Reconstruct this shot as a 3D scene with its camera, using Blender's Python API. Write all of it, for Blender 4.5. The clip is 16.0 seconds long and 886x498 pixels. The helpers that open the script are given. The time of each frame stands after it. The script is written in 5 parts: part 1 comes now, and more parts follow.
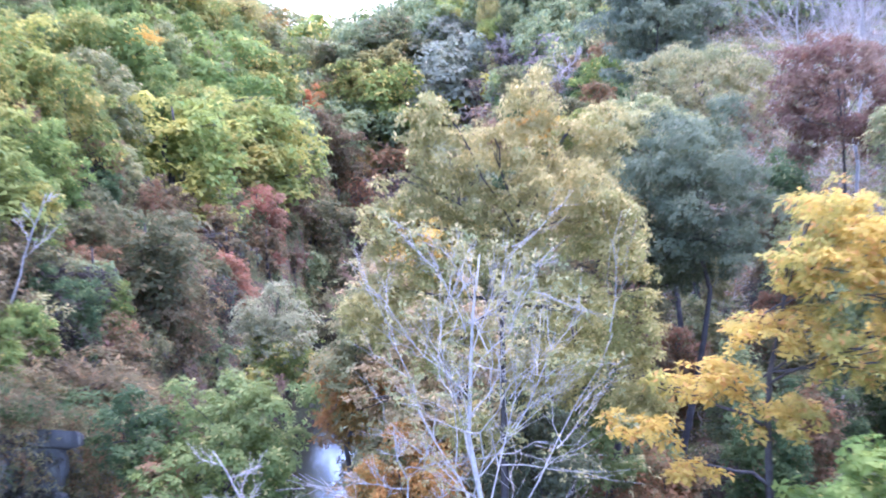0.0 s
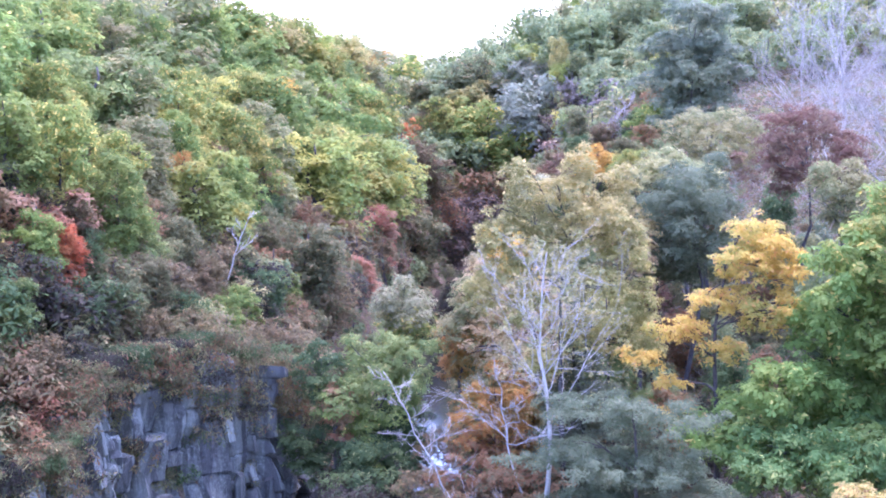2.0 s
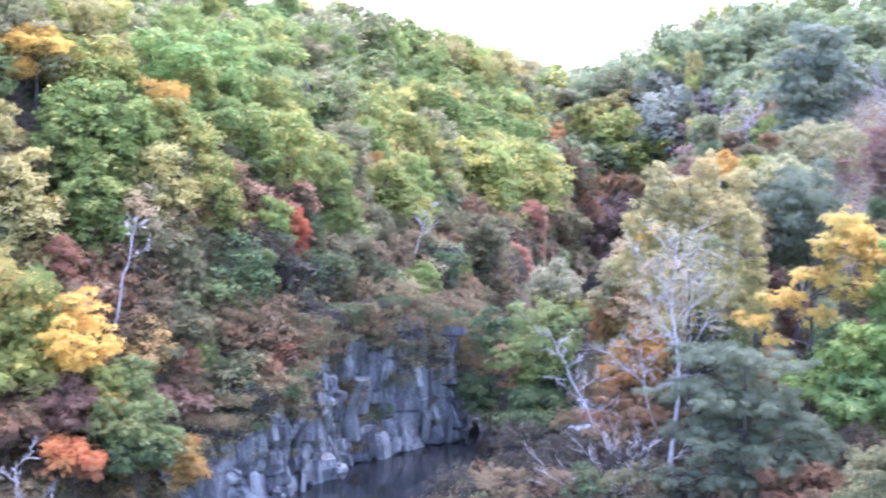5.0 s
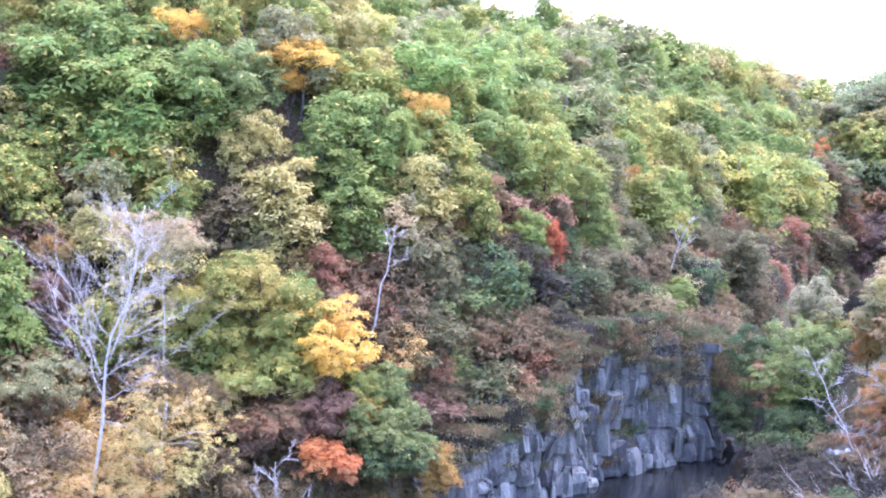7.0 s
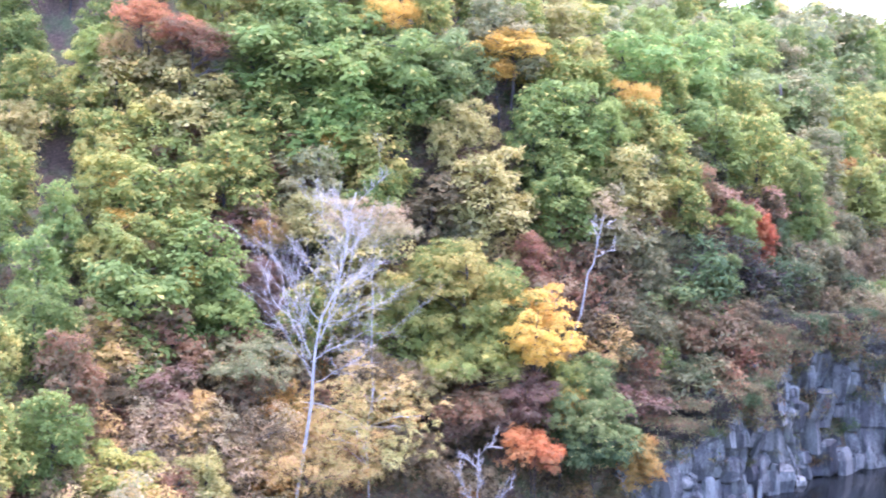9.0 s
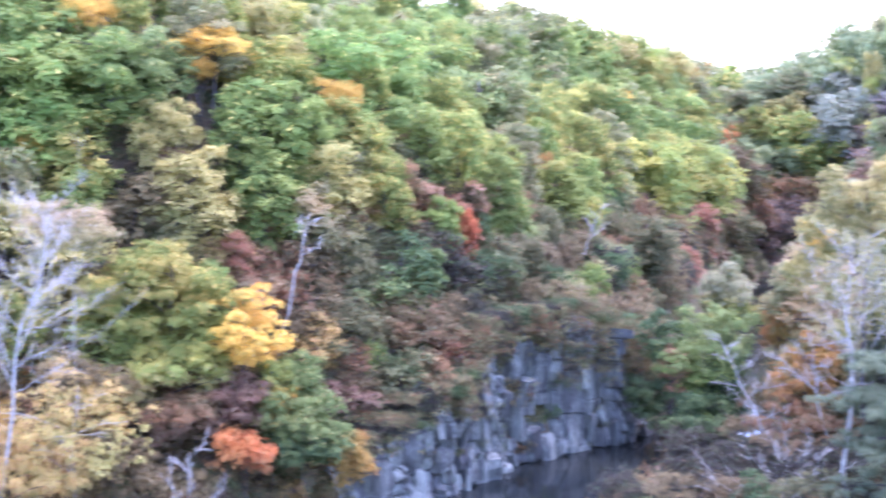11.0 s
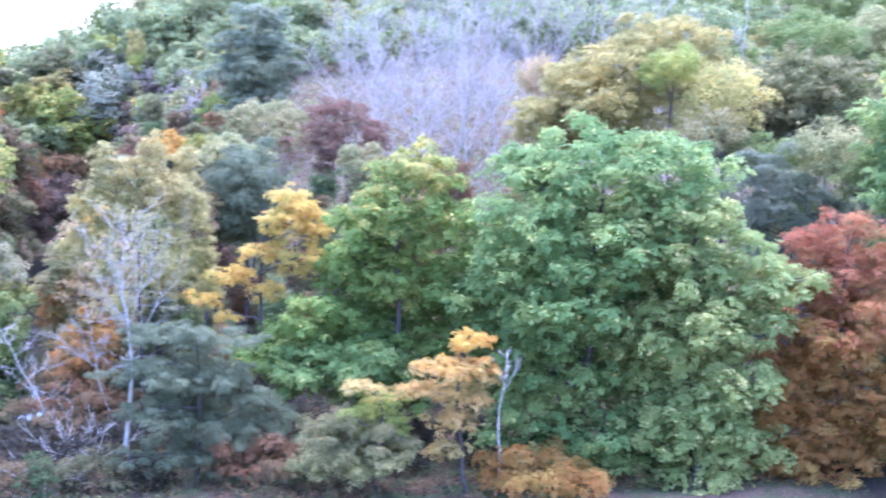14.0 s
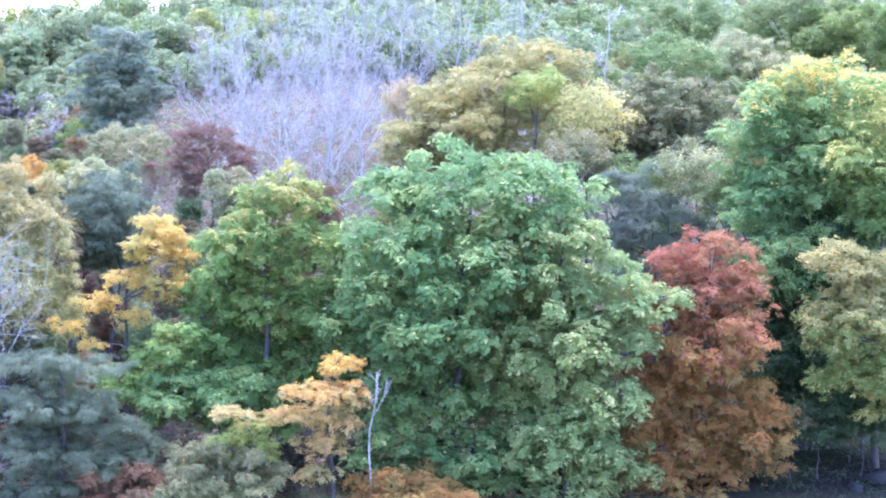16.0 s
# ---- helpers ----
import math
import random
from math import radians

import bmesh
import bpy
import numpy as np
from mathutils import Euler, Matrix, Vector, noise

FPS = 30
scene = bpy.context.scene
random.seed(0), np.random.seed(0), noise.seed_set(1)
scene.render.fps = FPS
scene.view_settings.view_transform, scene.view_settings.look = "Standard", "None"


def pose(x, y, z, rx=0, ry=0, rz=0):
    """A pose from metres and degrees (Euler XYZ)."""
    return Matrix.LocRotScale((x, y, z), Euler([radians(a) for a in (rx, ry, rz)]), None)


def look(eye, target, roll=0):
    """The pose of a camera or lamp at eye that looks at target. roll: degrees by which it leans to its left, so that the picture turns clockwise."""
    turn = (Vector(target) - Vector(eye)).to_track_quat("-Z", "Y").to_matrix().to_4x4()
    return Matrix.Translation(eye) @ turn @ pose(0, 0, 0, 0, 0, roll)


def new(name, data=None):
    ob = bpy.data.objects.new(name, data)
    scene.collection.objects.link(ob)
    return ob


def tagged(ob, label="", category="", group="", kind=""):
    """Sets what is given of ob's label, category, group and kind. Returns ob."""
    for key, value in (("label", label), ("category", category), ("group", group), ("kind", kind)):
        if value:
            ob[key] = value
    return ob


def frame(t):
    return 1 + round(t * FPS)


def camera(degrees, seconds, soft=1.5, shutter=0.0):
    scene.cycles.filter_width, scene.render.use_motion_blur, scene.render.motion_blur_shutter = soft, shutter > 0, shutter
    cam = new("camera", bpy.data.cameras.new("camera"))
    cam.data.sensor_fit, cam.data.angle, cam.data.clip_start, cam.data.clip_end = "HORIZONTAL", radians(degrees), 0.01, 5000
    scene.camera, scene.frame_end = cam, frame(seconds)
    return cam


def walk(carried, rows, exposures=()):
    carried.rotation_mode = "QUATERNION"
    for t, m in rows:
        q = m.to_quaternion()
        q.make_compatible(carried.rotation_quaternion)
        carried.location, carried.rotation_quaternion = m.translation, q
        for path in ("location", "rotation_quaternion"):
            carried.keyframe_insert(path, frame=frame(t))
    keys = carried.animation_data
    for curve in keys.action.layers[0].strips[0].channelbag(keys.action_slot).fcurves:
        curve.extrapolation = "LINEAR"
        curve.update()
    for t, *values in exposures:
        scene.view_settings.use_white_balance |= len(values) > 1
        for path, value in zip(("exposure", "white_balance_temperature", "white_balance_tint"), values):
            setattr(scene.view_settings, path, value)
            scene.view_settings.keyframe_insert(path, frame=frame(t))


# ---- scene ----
cam = camera(31.55, 16.0, soft=1.9, shutter=0.5)
PATH = [
    (0, 0.5, 51.67, 21.76, 0.43, -6.93, 1.06),
    (0.5, 0.44, 39.89, 23.52, 0.7, -6.56, 0.77),
    (1, 0.5, 25.92, 24.46, 2.13, -6.08, 0.64),
    (1.5, 0.26, 21.11, 24.86, 2.7, -6.24, 0.65),
    (2, 0.2, 20.92, 24.85, 3.07, -6.38, 0.51),
    (2.5, 0.11, 20.83, 24.91, 3.29, -6.41, 0.06),
    (2.7, 0.11, 18.2, 25.0, 3.33, -6.36, 0.0),
    (3, 0.1, 9.43, 25.6, 3.48, -6.04, 0.03),
    (3.2, 0.05, 3.0, 25.9, 3.52, -5.77, 0.1),
    (3.4, 0, 0.2, 26, 3.7, -5.72, 0.05),
    (5.3, 0, 0, 26, 10.04, -6.38, -0.06),
    (5.5, 0, 0, 26, 11.78, -6.21, -0.05),
    (6, 0, 0, 26, 15.86, -5.96, 0.09),
    (6.5, 0, 0, 26, 16.8, -5.9, -0.06),
    (7, 0, 0, 26, 17.34, -5.89, -0.28),
    (7.5, 0, 0, 26, 18.23, -5.92, -0.32),
    (8, 0, 0, 26, 19.72, -6.04, -0.25),
    (8.2, 0, 0, 26, 20.54, -6.11, -0.32),
    (9.3, 0, 0, 26, 25.6, -6.35, -0.5),
    (10.3, 0, 0, 26, 22.01, -6.44, -0.54),
    (10.5, 0, 0, 26, 19.83, -6.38, -0.33),
    (11, 0, 0, 26, 14.17, -6.33, -0.24),
    (11.5, 0, 0, 26, 9.46, -6.22, -0.18),
    (12, 0, 0, 26, 4.94, -6.2, 0),
    (12.5, 0, 0, 26, 0.02, -6.29, 0.01),
    (13, 0, 0, 26, -4.46, -6.56, 0.1),
    (13.5, 0, 0, 26, -8.6, -6.9, -0.15),
    (14, 0, 0, 26, -12.06, -6.99, -0.44),
    (14.5, 0, 0, 26, -14.75, -6.71, -0.71),
    (15, 0, 0, 26, -17.24, -6.44, -0.61),
    (15.5, 0, 0, 26, -17.59, -6.27, -0.32),
    (16, 0, 0, 26, -16.93, -6.13, -0.22),
]
walk(cam, [(t, pose(x, y, z, 90 + pitch, roll, yaw)) for t, x, y, z, yaw, pitch, roll in PATH],
     [(0, 3.43, 5300, 42), (2.5, 3.46, 5250, 50), (3.2, 3.51, 5250, 49), (5.5, 3.66, 5400, 45), (8.2, 3.69, 5500, 47), (10.5, 3.68, 5450, 45), (11.5, 3.67, 5150, 45), (12.5, 3.67, 5050, 47), (14, 3.65, 5050, 41), (16, 3.63, 5000, 39)])

# world, sun and sky
world = bpy.data.worlds.new("sky")
scene.world = world
world.use_nodes = True
wn = world.node_tree
sky = wn.nodes.new("ShaderNodeTexSky")
sky.sky_type, sky.sun_disc = "NISHITA", False
sky.sun_elevation, sky.sun_rotation = radians(74), radians(29)
sky.air_density, sky.dust_density, sky.ozone_density = 1.0, 1.5, 1.0
bg = wn.nodes["Background"]
bg.inputs["Strength"].default_value = 0.15
wn.links.new(sky.outputs[0], bg.inputs["Color"])
sun = new("sun", bpy.data.lights.new("sun", "SUN"))
sun.data.energy, sun.data.angle, sun.data.color = 0.75, radians(60), (1.0, 0.98, 0.95)
sun.matrix_world = look((12.5, 22.5, 90), (0, 0, 0))


# materials
def nodes_of(name):
    m = bpy.data.materials.new(name)
    m.use_nodes = True
    nt = m.node_tree
    return m, nt, nt.nodes["Principled BSDF"]


def node(nt, kind, **values):
    n = nt.nodes.new(kind)
    for k, v in values.items():
        n.inputs[k].default_value = v
    return n


def mix_of(nt, fac, a, b, blend="MIX"):
    n = nt.nodes.new("ShaderNodeMix")
    n.data_type, n.blend_type = "RGBA", blend
    for k, v in ((0, fac), (6, a), (7, b)):
        if hasattr(v, "links"):
            nt.links.new(v, n.inputs[k])
        else:
            n.inputs[k].default_value = v if k == 0 else (*v, 1)
    return n.outputs[2]


def span(nt, value, a, b, lo=0.0, hi=1.0):
    n = nt.nodes.new("ShaderNodeMapRange")
    nt.links.new(value, n.inputs[0])
    for i, v in enumerate((a, b, lo, hi)):
        n.inputs[i + 1].default_value = v
    return n.outputs[0]


def noise_of(nt, vec, scale, detail=3.0, rough=0.55):
    n = node(nt, "ShaderNodeTexNoise", Scale=scale, Detail=detail, Roughness=rough)
    if vec:
        nt.links.new(vec, n.inputs["Vector"])
    return n.outputs["Fac"]


def shifted(nt):
    """Object coordinates, moved by each object's own random number."""
    tc, oi = nt.nodes.new("ShaderNodeTexCoord"), nt.nodes.new("ShaderNodeObjectInfo")
    sc = nt.nodes.new("ShaderNodeVectorMath")
    sc.operation = "MULTIPLY_ADD"
    comb = nt.nodes.new("ShaderNodeCombineXYZ")
    for i in range(3):
        nt.links.new(oi.outputs["Random"], comb.inputs[i])
    nt.links.new(comb.outputs[0], sc.inputs[0])
    sc.inputs[1].default_value = (91.0, 57.0, 33.0)
    nt.links.new(tc.outputs["Object"], sc.inputs[2])
    return sc.outputs[0], oi.outputs["Random"]


def dulled(c, k=0.13):
    """A leaf colour with some of its strength gone to a cool grey."""
    g = 0.3 * c[0] + 0.6 * c[1] + 0.1 * c[2]
    return tuple((1 - k) * v + k * g * w for v, w in zip(c, (0.95, 0.98, 1.05)))


def leaf_material(name, main, second, accent, share=0.5, spots=0.1, rough=0.75):
    """Foliage: two colours in patches of a bough's size, single leaves in a third, each leaf a little lighter or darker."""
    m, nt, p = nodes_of(name)
    main, second, accent = (dulled(c) for c in (main, second, accent))
    vec, rnd = shifted(nt)
    isl = nt.nodes.new("ShaderNodeNewGeometry").outputs["Random Per Island"]
    patch = span(nt, noise_of(nt, vec, 0.33, 2.0), 0.62 - 0.3 * share, 0.74 - 0.3 * share)
    col = mix_of(nt, patch, main, second)
    col = mix_of(nt, span(nt, isl, 1 - spots - 0.02, 1 - spots + 0.02), col, accent)
    hsv = nt.nodes.new("ShaderNodeHueSaturation")
    nt.links.new(col, hsv.inputs["Color"])
    nt.links.new(span(nt, rnd, 0, 1, 0.493, 0.507), hsv.inputs["Hue"])
    jit = nt.nodes.new("ShaderNodeMath")
    jit.operation = "MULTIPLY"
    nt.links.new(span(nt, noise_of(nt, vec, 9.0, 1.0), 0.3, 0.7, 0.88, 1.12), jit.inputs[0])
    nt.links.new(span(nt, rnd, 0, 1, 0.86, 1.16), jit.inputs[1])
    leaf = nt.nodes.new("ShaderNodeMath")
    leaf.operation = "MULTIPLY"
    nt.links.new(jit.outputs[0], leaf.inputs[0])
    nt.links.new(span(nt, isl, 0, 1, 0.87, 1.13), leaf.inputs[1])
    nt.links.new(leaf.outputs[0], hsv.inputs["Value"])
    nt.links.new(hsv.outputs[0], p.inputs["Base Color"])
    p.inputs["Roughness"].default_value = rough
    p.inputs["Specular IOR Level"].default_value = 0.12
    tr = nt.nodes.new("ShaderNodeBsdfTranslucent")
    nt.links.new(hsv.outputs[0], tr.inputs["Color"])
    mx = nt.nodes.new("ShaderNodeMixShader")
    mx.inputs[0].default_value = 0.55
    nt.links.new(p.outputs[0], mx.inputs[1])
    nt.links.new(tr.outputs[0], mx.inputs[2])
    nt.links.new(mx.outputs[0], nt.nodes["Material Output"].inputs["Surface"])
    return m


def bark_material(name, a, b, scale=3.0):
    m, nt, p = nodes_of(name)
    vec, rnd = shifted(nt)
    wave = noise_of(nt, vec, scale, 5.0, 0.65)
    fine = noise_of(nt, vec, scale * 7, 3.0)
    col = mix_of(nt, span(nt, wave, 0.35, 0.68), a, b)
    nt.links.new(mix_of(nt, span(nt, fine, 0.4, 0.8, 0, 0.45), col, tuple(0.4 * v for v in a)), p.inputs["Base Color"])
    p.inputs["Roughness"].default_value = 0.85
    p.inputs["Specular IOR Level"].default_value = 0.2
    bump = node(nt, "ShaderNodeBump", Strength=0.5, Distance=0.05)
    nt.links.new(fine, bump.inputs["Height"])
    nt.links.new(bump.outputs[0], p.inputs["Normal"])
    return m


LEAVES = {
    "oak green": leaf_material("oak_leaves", (0.13, 0.22, 0.048), (0.215, 0.29, 0.06), (0.4, 0.38, 0.08), 0.5, 0.04),
    "pale green": leaf_material("pale_green_leaves", (0.245, 0.345, 0.074), (0.35, 0.42, 0.09), (0.56, 0.5, 0.14), 0.5, 0.08),
    "green": leaf_material("green_leaves", (0.138, 0.205, 0.031), (0.21, 0.265, 0.038), (0.42, 0.35, 0.05), 0.5, 0.04),
    "mixed green": leaf_material("green_yellow_leaves", (0.195, 0.245, 0.034), (0.36, 0.325, 0.046), (0.52, 0.37, 0.05), 0.4, 0.12),
    "yellow-green": leaf_material("yellow_green_leaves", (0.225, 0.27, 0.036), (0.39, 0.345, 0.042), (0.15, 0.22, 0.04), 0.5, 0.12),
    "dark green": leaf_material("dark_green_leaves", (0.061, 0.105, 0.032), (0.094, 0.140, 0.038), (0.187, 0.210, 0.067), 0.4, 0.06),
    "golden": leaf_material("golden_leaves", (0.56, 0.315, 0.015), (0.56, 0.36, 0.022), (0.36, 0.3, 0.045), 0.5, 0.1),
    "golden olive": leaf_material("golden_olive_leaves", (0.335, 0.29, 0.066), (0.45, 0.36, 0.076), (0.2, 0.22, 0.05), 0.45, 0.16),
    "yellow and green": leaf_material("yellow_oak_leaves", (0.52, 0.355, 0.028), (0.35, 0.32, 0.042), (0.5, 0.26, 0.04), 0.45, 0.14),
    "orange": leaf_material("orange_leaves", (0.37, 0.175, 0.02), (0.39, 0.245, 0.028), (0.2, 0.19, 0.04), 0.5, 0.14),
    "orange-red": leaf_material("orange_red_leaves", (0.5, 0.145, 0.028), (0.48, 0.19, 0.035), (0.32, 0.15, 0.04), 0.5, 0.1),
    "flame": leaf_material("flame_leaves", (0.37, 0.138, 0.045), (0.37, 0.17, 0.04), (0.3, 0.18, 0.045), 0.5, 0.1),
    "red": leaf_material("red_leaves", (0.36, 0.155, 0.065), (0.34, 0.2, 0.085), (0.24, 0.16, 0.07), 0.5, 0.16),
    "dark red": leaf_material("dark_red_leaves", (0.2, 0.11, 0.06), (0.21, 0.14, 0.072), (0.22, 0.17, 0.08), 0.5, 0.16),
    "rust brown": leaf_material("rust_leaves", (0.25, 0.13, 0.048), (0.2, 0.14, 0.055), (0.13, 0.13, 0.05), 0.5, 0.16),
    "brown": leaf_material("brown_leaves", (0.145, 0.115, 0.045), (0.185, 0.15, 0.058), (0.22, 0.14, 0.05), 0.5, 0.14),
    # near-black: holds painted shade for the low bank shrubs and clearing grass
    "dark shaded brown": leaf_material("dark_shaded_brown_leaves", (0.048, 0.042, 0.03), (0.066, 0.056, 0.036), (0.06, 0.08, 0.035), 0.5, 0.2),
    "olive": leaf_material("olive_leaves", (0.201, 0.220, 0.071), (0.297, 0.275, 0.090), (0.382, 0.310, 0.104), 0.5, 0.12),
    "dull olive": leaf_material("dull_olive_leaves", (0.122, 0.132, 0.046), (0.175, 0.17, 0.06), (0.24, 0.18, 0.06), 0.5, 0.12),
    "tan": leaf_material("tan_leaves", (0.38, 0.275, 0.11), (0.3, 0.26, 0.1), (0.46, 0.34, 0.14), 0.5, 0.12),
    "amber": leaf_material("amber_leaves", (0.5, 0.33, 0.07), (0.38, 0.3, 0.07), (0.34, 0.18, 0.07), 0.5, 0.14),
    "cream": leaf_material("cream_leaves", (0.35, 0.29, 0.075), (0.27, 0.25, 0.065), (0.48, 0.36, 0.11), 0.45, 0.14),
    "pale grey-green": leaf_material("grey_green_leaves", (0.25, 0.265, 0.118), (0.31, 0.31, 0.135), (0.4, 0.34, 0.15), 0.5, 0.12),
    "pinkish brown": leaf_material("pink_brown_leaves", (0.34, 0.265, 0.155), (0.29, 0.25, 0.14), (0.38, 0.26, 0.16), 0.5, 0.14),
    "blue-green": leaf_material("blue_green_needles", (0.14, 0.178, 0.092), (0.185, 0.215, 0.115), (0.21, 0.22, 0.12), 0.5, 0.1),
    "dark blue-green": leaf_material("dark_needles", (0.108, 0.136, 0.064), (0.142, 0.17, 0.08), (0.175, 0.18, 0.085), 0.5, 0.08),
    # green of the distant slope, lightened to paint in the valley haze
    "hazed green": leaf_material("hazed_valley_leaves", (0.185, 0.24, 0.085), (0.23, 0.27, 0.09), (0.32, 0.3, 0.09), 0.5, 0.12),
    "bright green": leaf_material("bright_green_leaves", (0.158, 0.262, 0.038), (0.23, 0.31, 0.044), (0.46, 0.38, 0.06), 0.5, 0.04),
    "dull green": leaf_material("dull_green_leaves", (0.135, 0.188, 0.04), (0.17, 0.212, 0.046), (0.3, 0.28, 0.07), 0.5, 0.07),
    "pale olive": leaf_material("pale_olive_leaves", (0.35, 0.3, 0.066), (0.26, 0.255, 0.055), (0.46, 0.37, 0.1), 0.5, 0.12),
    # greyed towards blue: air haze mixed into the leaf colour
    "haze-blue green": leaf_material("haze_blue_green_leaves", (0.19, 0.215, 0.125), (0.225, 0.24, 0.145), (0.26, 0.24, 0.14), 0.5, 0.1),
    "lilac-grey": leaf_material("lilac_grey_twigs", (0.2, 0.175, 0.15), (0.15, 0.125, 0.105), (0.25, 0.21, 0.17), 0.5, 0.15),
    "plum": leaf_material("plum_leaves", (0.15, 0.12, 0.085), (0.19, 0.15, 0.1), (0.27, 0.165, 0.085), 0.5, 0.15),
    "orange gold": leaf_material("orange_gold_leaves", (0.58, 0.3, 0.02), (0.56, 0.35, 0.025), (0.45, 0.3, 0.05), 0.5, 0.1),
    "twig grey": leaf_material("grey_twigs", (0.25, 0.235, 0.19), (0.29, 0.275, 0.22), (0.25, 0.2, 0.15), 0.5, 0.2),
}
BARK = bark_material("grey_brown_bark", (0.045, 0.04, 0.034), (0.09, 0.082, 0.07))
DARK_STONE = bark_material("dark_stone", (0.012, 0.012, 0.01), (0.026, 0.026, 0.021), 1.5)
PALE_BARK = bark_material("pale_birch_bark", (0.4, 0.385, 0.325), (0.23, 0.22, 0.18), 2.0)
LILAC_BARK = bark_material("lilac_grey_twigs", (0.36, 0.335, 0.275), (0.23, 0.21, 0.17), 2.0)


def ground_material():
    m, nt, p = nodes_of("forest_floor")
    pos = nt.nodes.new("ShaderNodeNewGeometry").outputs["Position"]
    big, mid, fine = noise_of(nt, pos, 0.06, 3), noise_of(nt, pos, 0.5, 4, 0.6), noise_of(nt, pos, 5.0, 5, 0.7)
    litter = mix_of(nt, span(nt, fine, 0.35, 0.7), (0.075, 0.058, 0.042), (0.2, 0.14, 0.09))
    moss = mix_of(nt, span(nt, fine, 0.3, 0.7), (0.07, 0.09, 0.04), (0.14, 0.155, 0.07))
    col = mix_of(nt, span(nt, mid, 0.45, 0.6), litter, moss)
    # clearing: the shade of the trees over it is painted in, hence near-black
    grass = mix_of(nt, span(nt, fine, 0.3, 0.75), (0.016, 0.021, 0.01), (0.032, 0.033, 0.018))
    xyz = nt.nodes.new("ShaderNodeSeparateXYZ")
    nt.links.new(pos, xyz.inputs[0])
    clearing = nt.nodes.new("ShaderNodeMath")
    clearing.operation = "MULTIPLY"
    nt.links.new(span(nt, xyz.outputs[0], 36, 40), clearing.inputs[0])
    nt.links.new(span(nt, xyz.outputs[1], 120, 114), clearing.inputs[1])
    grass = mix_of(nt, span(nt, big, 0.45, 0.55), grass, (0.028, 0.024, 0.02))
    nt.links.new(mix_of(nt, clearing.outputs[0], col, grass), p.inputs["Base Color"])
    p.inputs["Roughness"].default_value = 0.95
    p.inputs["Specular IOR Level"].default_value = 0.0
    bump = node(nt, "ShaderNodeBump", Strength=0.9, Distance=0.25)
    nt.links.new(fine, bump.inputs["Height"])
    nt.links.new(bump.outputs[0], p.inputs["Normal"])
    return m


def rock_material():
    m, nt, p = nodes_of("grey_basalt")
    vec, rnd = shifted(nt)
    st = node(nt, "ShaderNodeMapping", Scale=(1.6, 1.6, 0.3))
    nt.links.new(vec, st.inputs["Vector"])
    streak, fine, big = noise_of(nt, st.outputs[0], 1.6, 5, 0.65), noise_of(nt, vec, 7, 5, 0.7), noise_of(nt, vec, 0.5, 3)
    col = mix_of(nt, span(nt, streak, 0.36, 0.66), (0.022, 0.024, 0.02), (0.16, 0.175, 0.14))
    col = mix_of(nt, span(nt, fine, 0.5, 0.72, 0, 0.6), col, (0.36, 0.385, 0.32))
    col = mix_of(nt, span(nt, big, 0.5, 0.7, 0, 0.55), col, (0.085, 0.078, 0.065))
    cells = node(nt, "ShaderNodeTexVoronoi", Scale=0.9)
    nt.links.new(st.outputs[0], cells.inputs["Vector"])
    tone = nt.nodes.new("ShaderNodeSeparateColor")
    nt.links.new(cells.outputs["Color"], tone.inputs[0])
    col = mix_of(nt, span(nt, tone.outputs[0], 0.5, 1.0, 0, 0.5), col, (0.29, 0.315, 0.255))
    col = mix_of(nt, span(nt, tone.outputs[1], 0.45, 1.0, 0, 0.8), col, (0.025, 0.025, 0.025))
    hsv = nt.nodes.new("ShaderNodeHueSaturation")
    nt.links.new(col, hsv.inputs["Color"])
    nt.links.new(span(nt, rnd, 0, 1, 0.7, 1.25), hsv.inputs["Value"])
    nt.links.new(hsv.outputs[0], p.inputs["Base Color"])
    p.inputs["Roughness"].default_value = 0.75
    bump = node(nt, "ShaderNodeBump", Strength=1.0, Distance=0.2)
    nt.links.new(streak, bump.inputs["Height"])
    nt.links.new(bump.outputs[0], p.inputs["Normal"])
    return m


def water_material():
    m, nt, p = nodes_of("river_water")
    pos = nt.nodes.new("ShaderNodeNewGeometry").outputs["Position"]
    deep = noise_of(nt, pos, 0.15, 2)
    nt.links.new(mix_of(nt, span(nt, deep, 0.4, 0.6), (0.006, 0.008, 0.008), (0.012, 0.014, 0.012)), p.inputs["Base Color"])
    p.inputs["Roughness"].default_value = 0.08
    p.inputs["IOR"].default_value = 1.33
    bump = node(nt, "ShaderNodeBump", Strength=0.06, Distance=0.06)
    nt.links.new(noise_of(nt, pos, 2.2, 3), bump.inputs["Height"])
    nt.links.new(bump.outputs[0], p.inputs["Normal"])
    return m


GROUND, ROCK, WATER = ground_material(), rock_material(), water_material()

# the lie of the land
BANK_Y = (-300, 50, 72, 85, 93, 99.5, 104.4, 109, 112, 130, 160, 200, 240, 300, 3000)
BANK_X = (-60, -44, -37, -28.5, -22.5, -20.6, -17.9, -14.4, -13.2, -11, -10, -9.5, -7, 0, 0)
CLIFF_Y = (-300, 60, 80, 86, 90, 95, 97.5, 106, 112, 125, 200, 240, 3000)
CLIFF_H = (1, 1.2, 2, 2.8, 5.5, 6.5, 9.5, 9.5, 6.5, 6, 8, 10, 10)
WIDE_Y = (-300, 60, 92, 102, 110, 114, 126, 134, 200, 3000)
WIDE = (26, 16, 9, 7.5, 4.5, 8, 8.5, 6, 5, 5)


